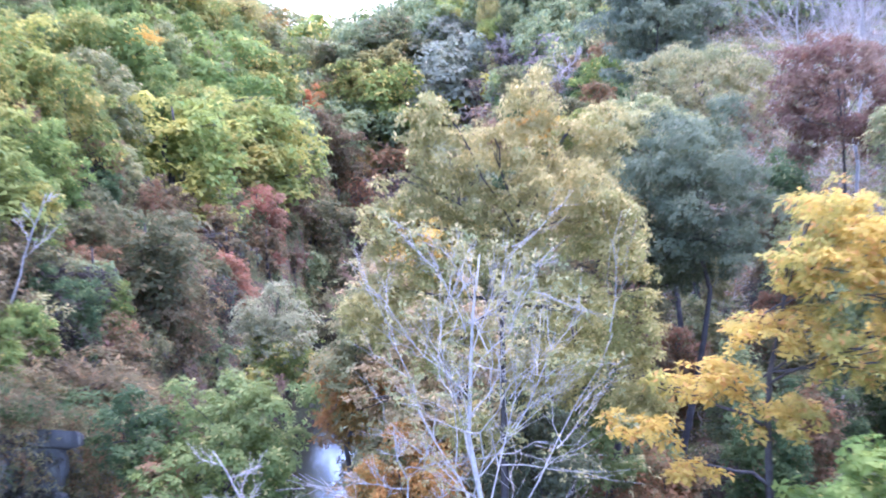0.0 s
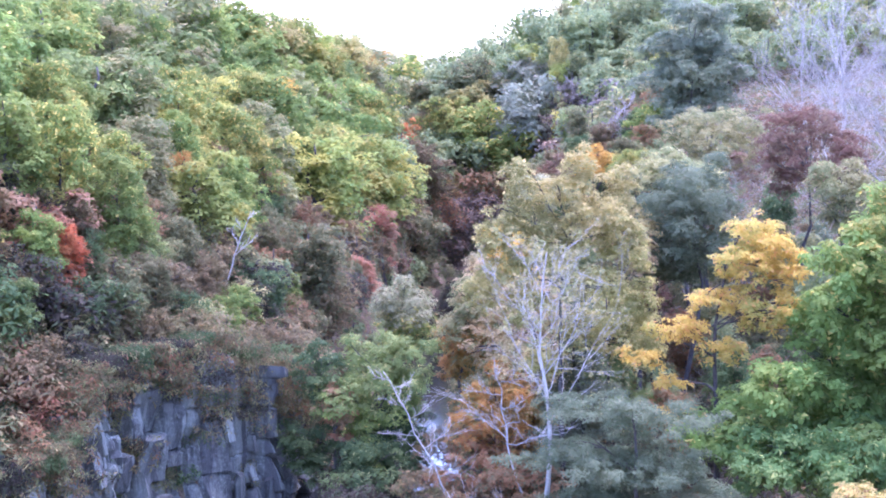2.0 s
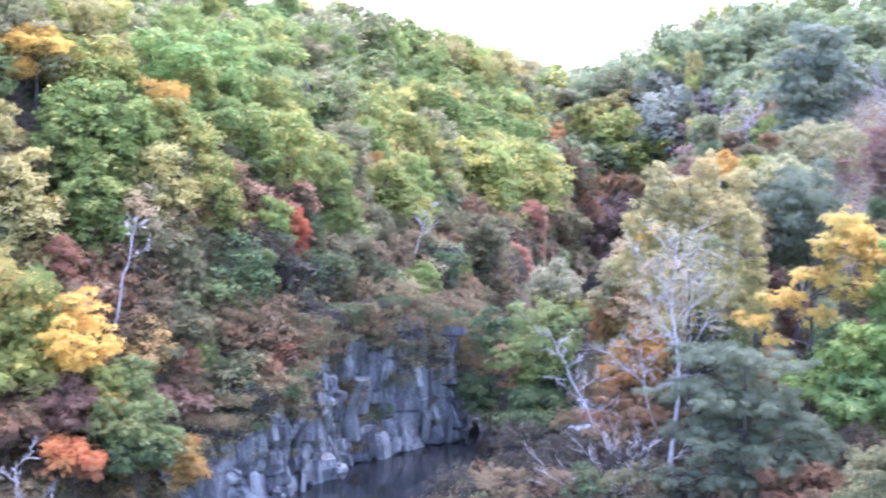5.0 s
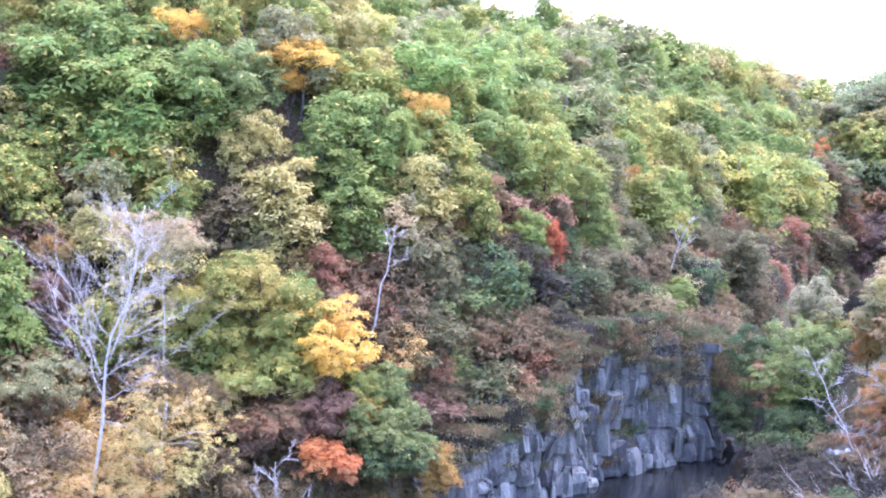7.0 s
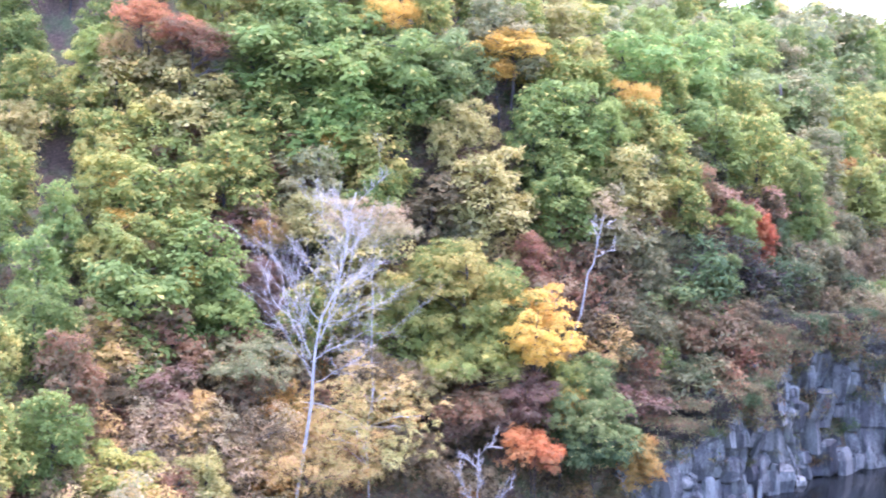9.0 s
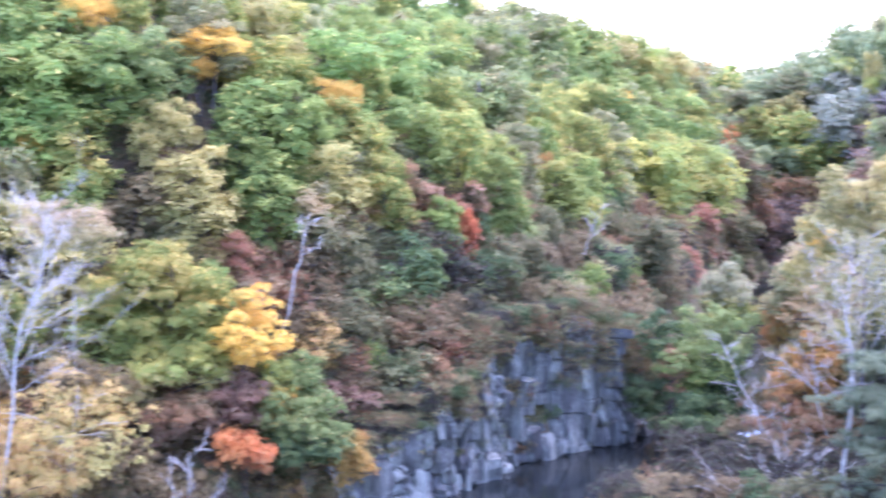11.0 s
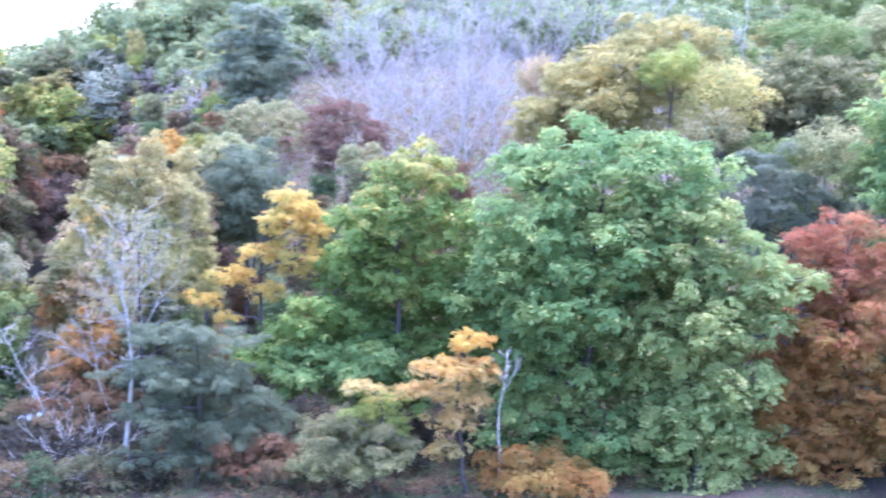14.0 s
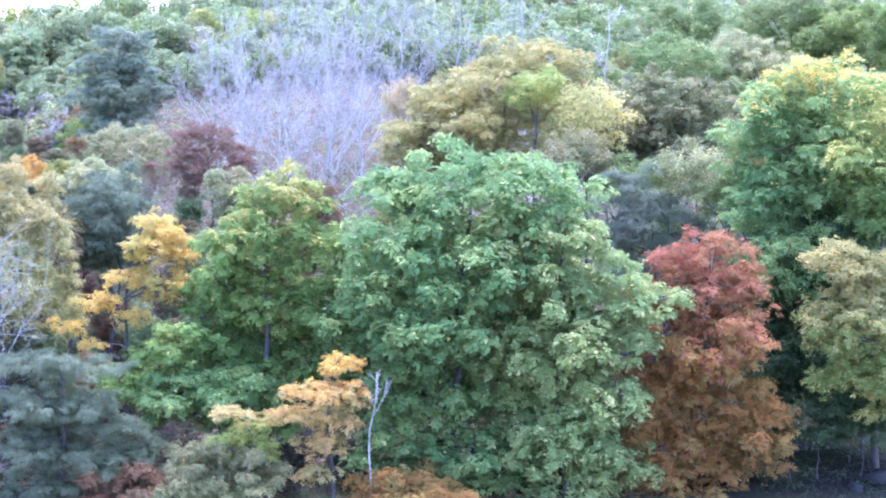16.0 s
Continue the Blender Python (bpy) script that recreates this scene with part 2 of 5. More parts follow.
def ground_z(x, y):
    """Height of the ground over the river's level."""
    x, y = np.asarray(x, float), np.asarray(y, float)
    bank = np.interp(y, BANK_Y, BANK_X)
    left = bank - x
    step = np.interp(y, CLIFF_Y, CLIFF_H)
    s = np.clip(left - 2.4, 0, None) * 0.94
    crest = np.interp(y, (90, 150, 200, 240), (34, 22, 16.5, 14))
    hill = np.minimum(0.9 * np.minimum(s, 18) + 0.5 * np.clip(s - 18, 0, 40), crest) - 0.1 * np.clip(s - 50, 0, 200)
    west = step * np.clip((left - 1.5) / 1.2, 0, 1) + hill * np.clip((y - 30) / 60, 0.25, 1)
    r = x - bank - np.interp(y, WIDE_Y, WIDE)
    flat = 2.8 * (1 - np.exp(-np.clip(r, 0, None) / 11.0))
    g = np.interp(x, (-5, 0, 25, 60), (0.15, 0.45, 1, 1.1))
    rise = g * 0.22 * np.clip(y - 105, 0, 120)
    long = np.interp(x, (-15, -9, -2, 6.5, 14.5, 23, 40), (25, 29, 35, 40, 42.5, 44, 47))
    far = np.clip(y - 200, 0, long) * 0.7
    east = flat + np.maximum(rise, far * np.clip(r / 3, 0, 1)) * np.clip(r / 6, 0, 1)
    z = np.where(left > 0.3, west, np.where(r > 0, east, -1.2))
    head = np.clip(y - 207, 0, long + 4) * 0.72 - 1.2
    return np.maximum(z, head)


def mesh_of(name, verts, faces, material, smooth=False):
    me = bpy.data.meshes.new(name)
    me.from_pydata([tuple(v) for v in verts], [], faces)
    me.materials.append(material)
    if smooth:
        me.polygons.foreach_set("use_smooth", [True] * len(me.polygons))
    return me


def build_ground():
    def steps(lo, a, b, hi, d):
        inner = np.arange(a, b + 0.01, d)
        k = np.array([0.04, 0.1, 0.2, 0.4, 1.0])
        return np.concatenate([a + (lo - a) * k[::-1], inner, b + (hi - b) * k])
    xs, ys = steps(-2600, -120, 110, 2600, 1.6), steps(-2600, 40, 262, 2600, 1.6)
    X, Y = np.meshgrid(xs, ys)
    Zs = ground_z(X, Y)
    rough = np.array([noise.noise((0.23 * x, 0.23 * y, 0.0)) for x, y in zip(X.ravel(), Y.ravel())]).reshape(X.shape)
    Zs = Zs + np.where(Zs > 0.5, 0.45 * rough, 0)
    n = len(xs)
    faces = [(j * n + i, j * n + i + 1, (j + 1) * n + i + 1, (j + 1) * n + i) for j in range(len(ys) - 1) for i in range(n - 1)]
    me = mesh_of("ground", np.stack([X.ravel(), Y.ravel(), Zs.ravel()], 1), faces, GROUND, True)
    tagged(new("ground", me), "steep wooded valley ground covered in leaf litter and moss", "ground", kind="structure")


def build_water():
    ys = np.arange(-200, 226, 3.0)
    left, right = np.interp(ys, BANK_Y, BANK_X) - 1.0, np.interp(ys, BANK_Y, BANK_X) + np.interp(ys, WIDE_Y, WIDE) + 0.9
    verts = [(x, y, 0.0) for y, a, b in zip(ys, left, right) for x in (a, b)]
    faces = [(2 * i, 2 * i + 1, 2 * i + 3, 2 * i + 2) for i in range(len(ys) - 1)]
    tagged(new("water", mesh_of("water", verts, faces, WATER)), "dark still river water below the rock face", "river", kind="structure")


# plants
def tube(verts, faces, path, radii, sides=6):
    """A tapered tube along a path."""
    start = len(verts)
    for i, (p, r) in enumerate(zip(path, radii)):
        way = path[min(i + 1, len(path) - 1)] - path[max(i - 1, 0)]
        way = way / (np.linalg.norm(way) + 1e-9)
        a = np.cross(way, (0.31, 0.95, 0.1))
        a /= np.linalg.norm(a) + 1e-9
        b = np.cross(way, a)
        for k in range(sides):
            w = 2 * math.pi * k / sides
            verts.append(p + r * (a * math.cos(w) + b * math.sin(w)))
    for i in range(len(path) - 1):
        for k in range(sides):
            o, q = start + i * sides, (k + 1) % sides
            faces.append((o + k, o + q, o + sides + q, o + sides + k))
    faces.append(tuple(start + (len(path) - 1) * sides + k for k in range(sides)))


def bent(rng, a, b, n, wobble):
    """A path of n points from a to b that wanders a little."""
    t = np.linspace(0, 1, n)[:, None]
    off = np.cumsum(rng.normal(0, wobble, (n, 3)), 0)
    off -= t * off[-1]
    return a + (b - a) * t + off * np.linalg.norm(b - a) / n


def foliage(name, rng, puffs, count, size, materials, split=None, narrow=0.62, droop=0.0, rays=4, loose=0.0):
    """Single leaves on the outsides of many clumps: (centre, radii) each. split: leaves above this height take the second material."""
    c = np.array([p[0] for p in puffs])
    r = np.array([p[1] for p in puffs])
    w = r[:, 0] * r[:, 2] + 0.5 * r[:, 0] ** 2
    k = rng.choice(len(puffs), count, p=w / w.sum())
    d = rng.normal(0, 1, (count, 3))
    d[:, 2] += 0.45
    d /= np.linalg.norm(d, axis=1)[:, None]
    under = (d[:, 2] < -0.25) & (rng.random(count) < 0.75)
    d[under, 2] *= -1
    rad = 1.06 - 0.38 * rng.random(count) ** 2 + 0.35 * (rng.random(count) < 0.08) * rng.random(count)
    inside = rng.random(count) < loose
    rad[inside] = 1.35 * rng.random(inside.sum()) ** 0.4
    lump = 1 + 0.22 * np.sin(d[:, 0] * 5 + k) * np.sin(d[:, 1] * 6 + 2 * k) + 0.12 * np.sin(d[:, 2] * 9 + k)
    pos = c[k] + d * r[k] * (rad * lump)[:, None]
    nrm = 0.75 * d + np.array((0, 0, 0.55)) + rng.normal(0, 0.33, (count, 3))
    index = None
    if split is not None:
        index = (pos[:, 2] + rng.normal(0, 0.09, count) * np.ptp(pos[:, 2])) > split
    return leaf_mesh(name, rng, pos, nrm, size, materials, index, narrow, droop, rays)


def leaf_mesh(name, rng, pos, nrm, size, materials, index=None, narrow=0.62, droop=0.0, rays=4):
    """Sprigs: at each place a few blades that spread like a star and hang a little at the tips."""
    m = len(pos)
    nrm = nrm / np.linalg.norm(nrm, axis=1)[:, None]
    t1 = np.cross(nrm, rng.normal(0, 1, (m, 3)))
    t1 /= np.linalg.norm(t1, axis=1)[:, None] + 1e-9
    t2 = np.cross(nrm, t1)
    side_count = 3
    v = np.empty((m, rays, side_count, 3))
    for k in range(rays):
        w = (2 * math.pi * (k + rng.uniform(-0.3, 0.3, m)) / rays)[:, None]
        d = t1 * np.cos(w) + t2 * np.sin(w)
        d[:, 2] -= droop
        side = np.cross(nrm, d)
        s = (size * rng.uniform(0.6, 1.25, m))[:, None]
        lift = nrm * rng.uniform(-0.3, 0.12, m)[:, None] * s
        v[:, k, 0] = pos + d * s * 0.04
        v[:, k, 1] = pos + d * s * 0.7 + side * s * 0.5 * narrow + lift * 0.4
        v[:, k, 2] = pos + d * s - side * s * 0.4 * narrow + lift
    count = m * rays
    me = bpy.data.meshes.new(name)
    me.vertices.add(side_count * count)
    me.vertices.foreach_set("co", v.ravel())
    me.loops.add(side_count * count)
    me.loops.foreach_set("vertex_index", np.arange(side_count * count))
    me.polygons.add(count)
    me.polygons.foreach_set("loop_start", np.arange(0, side_count * count, side_count))
    for mat in materials:
        me.materials.append(mat)
    if index is not None:
        me.polygons.foreach_set("material_index", np.repeat(np.asarray(index).astype(np.int32), rays))
    me.update()
    return me


def crown_clumps(rng, cx, cz, w, h, clump, flat=0.68, hollow=0.5, spread=0.86):
    """Clumps spread over an ellipsoid, more of them outside and above."""
    out, tries, seed = [], 0, 50 * rng.random()
    R = np.array((w / 2, w / 2, h / 2))
    want = int(np.clip(1.9 * (w * h) / clump ** 2 * 0.46, 7, 80))
    while len(out) < want and tries < 4000:
        tries += 1
        d = rng.normal(0, 1, 3)
        d /= np.linalg.norm(d)
        if d[2] < -0.9:
            continue
        swell = 1.0 + 0.5 * noise.noise((1.3 * d[0] + seed, 1.3 * d[1], 1.3 * d[2])) + 0.12 * rng.normal()
        rr = (hollow + (1.0 - hollow) * rng.random() ** 0.6) * swell
        size = clump * rng.uniform(0.55, 1.3)
        p = np.array(cx) * 1.0 + d * np.maximum(R - size * 0.6, R * 0.35) * rr * np.array((1, 1, 1))
        p[2] += cz
        if all(np.linalg.norm((p - q[0]) / (1, 1, flat)) > spread * (size + q[1][0]) / 1.2 for q in out):
            out.append((p, np.array((size, size, size * flat)) * rng.uniform(0.85, 1.15, 3)))
        elif tries > 2500 and rng.random() < 0.03:
            out.append((p, np.array((size, size, size * flat))))
    return out


def wood_of(name, rng, base, puffs, height, girth, material, lean=(0, 0), forks=14):
    """A tapered trunk, with limbs that reach into the clumps of the crown."""
    verts, faces = [], []
    top = np.array((lean[0], lean[1], height * 0.9))
    foot = np.array((0, 0, -0.8))
    spine = bent(rng, foot, top, 9, 0.16)
    rad = np.linspace(girth, girth * 0.18, 9)
    rad[0] *= 1.3
    tube(verts, faces, spine, rad, 8)
    order = rng.permutation(len(puffs))[:forks]
    for i in order:
        c = puffs[i][0]
        j = int(np.clip(np.searchsorted(spine[:, 2], c[2] - 0.35 * np.hypot(c[0], c[1]) - 0.6), 2, 7))
        path = bent(rng, spine[j], c, 6, 0.14)
        path[1:5, 2] += 0.05 * np.linalg.norm(c - spine[j])
        g = rad[j] * 0.55
        tube(verts, faces, path, np.linspace(g, 0.025, 6), 5)
        for _ in range(2):
            e = c + rng.normal(0, 0.6, 3) * puffs[i][1]
            tube(verts, faces, bent(rng, path[3], e, 4, 0.12), np.linspace(g * 0.5, 0.015, 4), 4)
    return mesh_of(name, verts, faces, material, True)


def plant(name, x, y, label, category, group=""):
    ob = new(name)
    ob.empty_display_size = 0.3
    ob.location = (x, y, float(ground_z(x, y)))
    return tagged(ob, label, category, group)


def part(name, me, parent, label=""):
    ob = new(name, me)
    ob.parent = parent
    return tagged(ob, label)


SERIAL = [0]


def leafy(name, x, y, top, width, tall, colour, second="", leaf=0.3, clump=1.25, bark=None, lean=(0, 0), flat=0.75, cover=1.05, label="", girth=0.0, narrow=0.52, hollow=0.5, group="", boughs=(), core=0.8, loose=0.2, split=0.5):
    """A broadleaf tree or shrub: its crown tops out at the height top over the river, width wide and tall high.
    boughs: an uneven crown, as (aside, height over the foot, width, height) of each mass of leaves."""
    SERIAL[0] += 1
    rng = np.random.default_rng(SERIAL[0])
    zb = float(ground_z(x, y))
    height = max(top - zb, tall * 0.8)
    shrub = name.endswith(("shrub", "bush"))
    words = (colour + " and " + second) if second and "and" not in colour else colour
    where = "across the valley" if y > 195 else "above the rock face" if x < -14 and y > 80 else "by the river"
    ob = plant(name, x, y, label or f"{name.replace('_', ' ')}, {words} leaves, {where}", "shrub" if shrub else "tree", group)
    puffs = crown_clumps(rng, (lean[0], lean[1], 0), height - tall / 2, width, tall, min(clump, width * 0.3), flat, hollow)
    if boughs:
        puffs = [q for dx, dz, w, h in boughs for q in crown_clumps(rng, (dx, rng.uniform(-0.15, 0.15) * width, 0), dz, 1.05 * w, 1.1 * h, min(clump, w * 0.3), flat, hollow, 1.02)]
        low, high = min(q[1] for q in boughs), max(q[1] for q in boughs)
        if core:
            puffs += crown_clumps(rng, (np.mean([q[0] for q in boughs]), 0.24 * width, 0), (low + high) / 2, core * width, 0.95 * (high - low), clump * 1.15, flat, 0.3)
    area = sum(4 * math.pi * (q[1][0] * q[1][2]) for q in puffs)
    count = int(min(17000, cover * area / (5 * 0.4 * narrow * leaf ** 2 * 1.1)))
    mats = [LEAVES[colour]] + ([LEAVES[second]] if second else [])
    g = girth or (min(0.19, 0.05 + 0.012 * height) if not shrub else 0.05)
    part("trunk", wood_of("trunk", rng, None, puffs, height, g, bark or BARK, lean, 12 if not shrub else 6), ob)
    part("crown", foliage("crown", rng, puffs, count, leaf, mats, height - tall * (1 - split) if second else None, narrow, 0.1, 5, loose), ob)
    return ob


def bare(name, x, y, top, width, bark, lean=(0, 0), limbs=12, twigs=9, girth=0.2, start=0.35, label="", fine=0.012, leaves="", group="", rise=(0.6, 1.3), stout=0.5):
    """A leafless tree: trunk, and limbs each with its own twigs."""
    SERIAL[0] += 1
    rng = np.random.default_rng(SERIAL[0])
    height = top - float(ground_z(x, y))
    ob = plant(name, x, y, label, "tree", group)
    spine = bent(rng, np.array((0, 0, -0.8)), np.array((lean[0], lean[1], height)), 12, 0.14)
    rad = np.linspace(girth, 0.02, 12)
    verts, faces = [], []
    tube(verts, faces, spine, rad, 8)
    part("trunk", mesh_of("trunk", verts, faces, bark, True), ob)
    tips = []
    for i in range(limbs):
        f = start + (0.95 - start) * (i + rng.random()) / limbs
        q = f * 11
        root = spine[int(q)] + (spine[min(int(q) + 1, 11)] - spine[int(q)]) * (q - int(q))
        az = i * 2.4 + rng.uniform(-0.5, 0.5)
        reach = width / 2 * rng.uniform(0.7, 1.1) * (1.15 - 0.75 * (f - start) / (1 - start))
        end = root + np.array((math.cos(az) * reach, math.sin(az) * reach, reach * rng.uniform(*rise)))
        verts, faces = [], []
        path = bent(rng, root, end, 8, 0.2)
        g = girth * (1.05 - f) * stout + 0.01
        tube(verts, faces, path, np.linspace(g, fine, 8), 5)
        for k in range(twigs):
            j = 2 + k % 6
            way = path[j] - path[j - 1]
            way /= np.linalg.norm(way)
            e = path[j] + (way * 0.8 + rng.normal(0, 0.55, 3) + (0, 0, 0.25)) * reach * rng.uniform(0.22, 0.5)
            tw = bent(rng, path[j], e, 5, 0.2)
            tube(verts, faces, tw, np.linspace(g * 0.4 + 0.004, fine * 0.6, 5), 4)
            for _ in range(6):
                s = tw[rng.integers(1, 4)]
                e2 = s + ((e - path[j]) * 0.5 + rng.normal(0, 0.3, 3) * reach * 0.3)
                tube(verts, faces, bent(rng, s, e2, 3, 0.2), (fine * 0.8, fine * 0.6, fine * 0.45), 3)
                tips.append(e2)
        part("limb", mesh_of("limb", verts, faces, bark, True), ob)
    if leaves:
        puffs = [(p, np.array((0.4, 0.4, 0.3))) for p in tips[::2]]
        part("crown", foliage("crown", rng, puffs, len(puffs) * 2, 0.15, [LEAVES[leaves]]), ob, "last few " + leaves + " leaves")
    return ob


def conifer(name, x, y, top, width, colour, tiers=9, start=0.15, label="", leaf=0.3, peak=0.8, cover=1.0, group=""):
    """A needle tree with flat boughs in tiers."""
    SERIAL[0] += 1
    rng = np.random.default_rng(SERIAL[0])
    height = top - float(ground_z(x, y))
    ob = plant(name, x, y, label or f"{colour} conifer with layered drooping boughs among broadleaf trees", "tree", group)
    puffs = []
    for i in range(tiers):
        f = start + (0.97 - start) * i / (tiers - 1)
        reach = width / 2 * (1 - ((f - start) / (1 - start)) ** peak * 0.88)
        boughs = max(3, int(5 + reach * 1.2))
        for k in range(boughs):
            az = k * 2 * math.pi / boughs + i * 0.7 + rng.uniform(-0.2, 0.2)
            for rr in (0.45, 0.85):
                c = np.array((math.cos(az), math.sin(az), 0)) * reach * rr * rng.uniform(0.7, 1.15)
                c[2] = height * f - 0.3 * reach * rr + rng.normal(0, 0.3)
                puffs.append((c, np.array((reach * 0.36 + 0.2, reach * 0.36 + 0.2, 0.22 + 0.07 * reach))))
    area = sum(2 * math.pi * (q[1][0] ** 2) for q in puffs)
    count = int(min(7000, cover * area / (4 * 0.12 * leaf ** 2 * 2)))
    part("trunk", wood_of("trunk", rng, None, puffs, height * 1.05, 0.06 + 0.013 * height, BARK, (0, 0), 14), ob)
    part("crown", foliage("crown", rng, puffs, count, leaf, [LEAVES[colour]], None, 0.3, 0.25), ob)
    return ob


build_ground()
build_water()

# right group, near
leafy("oak_tree", 27.2, 84.2, 22.8, 14.2, 20.3, "oak green", leaf=0.34, narrow=0.7, clump=1.0, girth=0.3, cover=1.25, hollow=0.55, flat=0.85, boughs=((0.0, 17.0, 8.8, 4.7), (-3.2, 16.7, 5.1, 3.7), (3.2, 16.7, 6.1, 4.1), (-4.5, 13.4, 5.8, 4.4), (0.0, 13.4, 8.1, 5.1), (-2.9, 9.9, 7.4, 4.7), (1.9, 9.9, 6.4, 5.1), (-5.8, 8.9, 5.4, 3.7), (-2.3, 5.7, 6.8, 4.7), (2.3, 5.4, 6.8, 5.1), (0.3, 1.5, 8.1, 4.4), (-4.8, 2.2, 4.4, 4.1)))
leafy("oak_tree", 31.8, 81.0, 19.3, 11.3, 15.3, "pale green", leaf=0.31, narrow=0.7, clump=0.9, girth=0.26, cover=1.25, hollow=0.55, flat=0.8, boughs=((-3.2, 14.3, 5.3, 3.0), (0.0, 14.6, 4.7, 2.7), (2.9, 11.4, 5.7, 4.0), (-1.3, 11.7, 5.7, 3.3), (0.6, 8.6, 7.7, 4.0), (-2.2, 7.6, 5.7, 3.7), (1.3, 5.1, 5.7, 4.0), (-1.3, 3.2, 6.7, 3.7), (2.2, 1.9, 5.3, 3.7), (0.0, 0.3, 7.3, 3.0)))
leafy("oak_tree", 16.6, 90.5, 20.4, 10.9, 13.7, "bright green", "mixed green", leaf=0.3, narrow=0.7, split=0.82, clump=0.8, core=0.4, girth=0.24, cover=1.2, hollow=0.55, flat=0.8, boughs=((1.3, 16.5, 5.3, 2.8), (-0.7, 14.2, 5.6, 3.5), (3.0, 13.5, 4.9, 3.9), (-2.3, 10.9, 5.3, 3.5), (1.7, 10.2, 6.0, 3.9), (-5.0, 8.2, 3.9, 2.8), (-2.3, 6.5, 6.0, 3.5), (-6.4, 6.2, 4.2, 2.8), (2.3, 6.8, 5.3, 3.9), (-8.0, 5.8, 4.2, 2.1), (-4.7, 4.8, 6.3, 2.8), (-0.7, 3.8, 5.6, 2.8), (4.3, 9.5, 4.9, 3.9), (4.7, 5.5, 4.2, 3.5)))
leafy("maple_tree", 17.6, 94.5, 17.5, 6.0, 8.0, "rust brown", "brown", leaf=0.24, clump=0.7, loose=0.5, cover=0.7)
leafy("oak_tree", 9.4, 93.5, 18.5, 7.2, 9.7, "yellow and green", leaf=0.27, clump=0.5, cover=0.85, core=0, flat=0.7, loose=0.1, boughs=((1.5, 14.8, 3.2, 1.9), (0.5, 13.6, 2.6, 1.9), (2.7, 13.3, 2.4, 2.1), (-0.5, 11.9, 3.2, 1.5), (1.7, 11.2, 2.6, 1.5), (-2.2, 10.4, 2.6, 1.4), (-3.9, 8.8, 2, 1.2), (-0.2, 9.5, 2, 1.4), (-2.7, 8, 1.5, 0.9), (-2.4, 6.6, 1.8, 0.8), (3.1, 11.2, 1.8, 1.5)))
leafy("maple_tree", 40.2, 80.0, 17.9, 8.3, 15.5, "orange", "flame", leaf=0.26, clump=0.9, cover=1.35, split=0.6, boughs=((0.2, 12.9, 4.5, 3.8), (-0.8, 10.6, 5.8, 3.4), (1.8, 10.6, 3.4, 3.8), (-0.2, 8.3, 6.2, 3.4), (1.5, 7.4, 3.8, 3.1), (-2.5, 6.0, 4.5, 4.1), (1.1, 4.4, 6.2, 4.1), (-2.1, 2.4, 5.5, 3.8), (2.1, 2.1, 4.1, 3.8), (-0.2, 0.5, 6.9, 2.8), (3.1, 2.8, 3.1, 3.8), (-4.1, 0.5, 4.1, 2.8), (-4.1, 4.1, 2.4, 2.8)))
leafy("maple_tree", 50.6, 86.2, 28.8, 11.4, 16.3, "oak green", "yellow and green", leaf=0.3, clump=0.85, split=0.85, flat=0.8, boughs=((1.1, 23.2, 6.4, 3.0), (-1.8, 21.4, 5.7, 4.2), (2.9, 21.4, 4.9, 4.2), (-0.4, 18.2, 6.8, 4.5), (-2.5, 15.3, 5.7, 4.5), (1.8, 14.9, 6.8, 4.9), (-3.6, 12.0, 4.9, 4.5)))
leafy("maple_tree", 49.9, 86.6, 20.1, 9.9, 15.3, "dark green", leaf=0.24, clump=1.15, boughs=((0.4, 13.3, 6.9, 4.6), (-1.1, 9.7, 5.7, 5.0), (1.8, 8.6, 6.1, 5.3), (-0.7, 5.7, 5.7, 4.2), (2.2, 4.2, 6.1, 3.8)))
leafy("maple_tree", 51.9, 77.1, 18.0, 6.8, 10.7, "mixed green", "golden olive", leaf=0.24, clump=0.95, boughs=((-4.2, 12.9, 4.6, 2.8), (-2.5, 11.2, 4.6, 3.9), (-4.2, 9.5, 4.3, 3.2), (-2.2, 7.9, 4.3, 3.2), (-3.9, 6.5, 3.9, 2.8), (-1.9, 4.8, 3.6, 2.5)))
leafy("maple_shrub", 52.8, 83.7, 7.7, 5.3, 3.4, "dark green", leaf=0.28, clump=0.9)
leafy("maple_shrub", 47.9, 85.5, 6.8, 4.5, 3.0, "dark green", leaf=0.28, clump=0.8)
leafy("sapling_tree", 18.3, 79.9, 11.7, 4.1, 6.3, "amber", "orange gold", leaf=0.2, clump=0.45, cover=0.8, core=0, flat=0.7, loose=0.35, split=0.75, boughs=((0.5, 8.2, 2.5, 1.3), (-0.9, 7.0, 3.5, 1.3), (0.9, 6.7, 2.2, 1.6), (-1.7, 5.6, 3.2, 1.1), (0.3, 5.2, 2.9, 1.4), (-0.6, 4.0, 2.9, 1.3), (-1.1, 2.6, 2.5, 1.0)))
leafy("sapling_tree", 13.8, 80.8, 9.2, 4.1, 3.5, "yellow-green", "amber", leaf=0.2, clump=0.45, cover=0.8, core=0, flat=0.7, loose=0.35, split=0.7, boughs=((-0.8, 6.0, 2.2, 0.8), (0.5, 5.3, 2.9, 1.0), (-0.8, 4.4, 2.5, 1.0), (1.1, 4.1, 1.9, 1.0), (0.2, 3.5, 2.9, 1.0)))
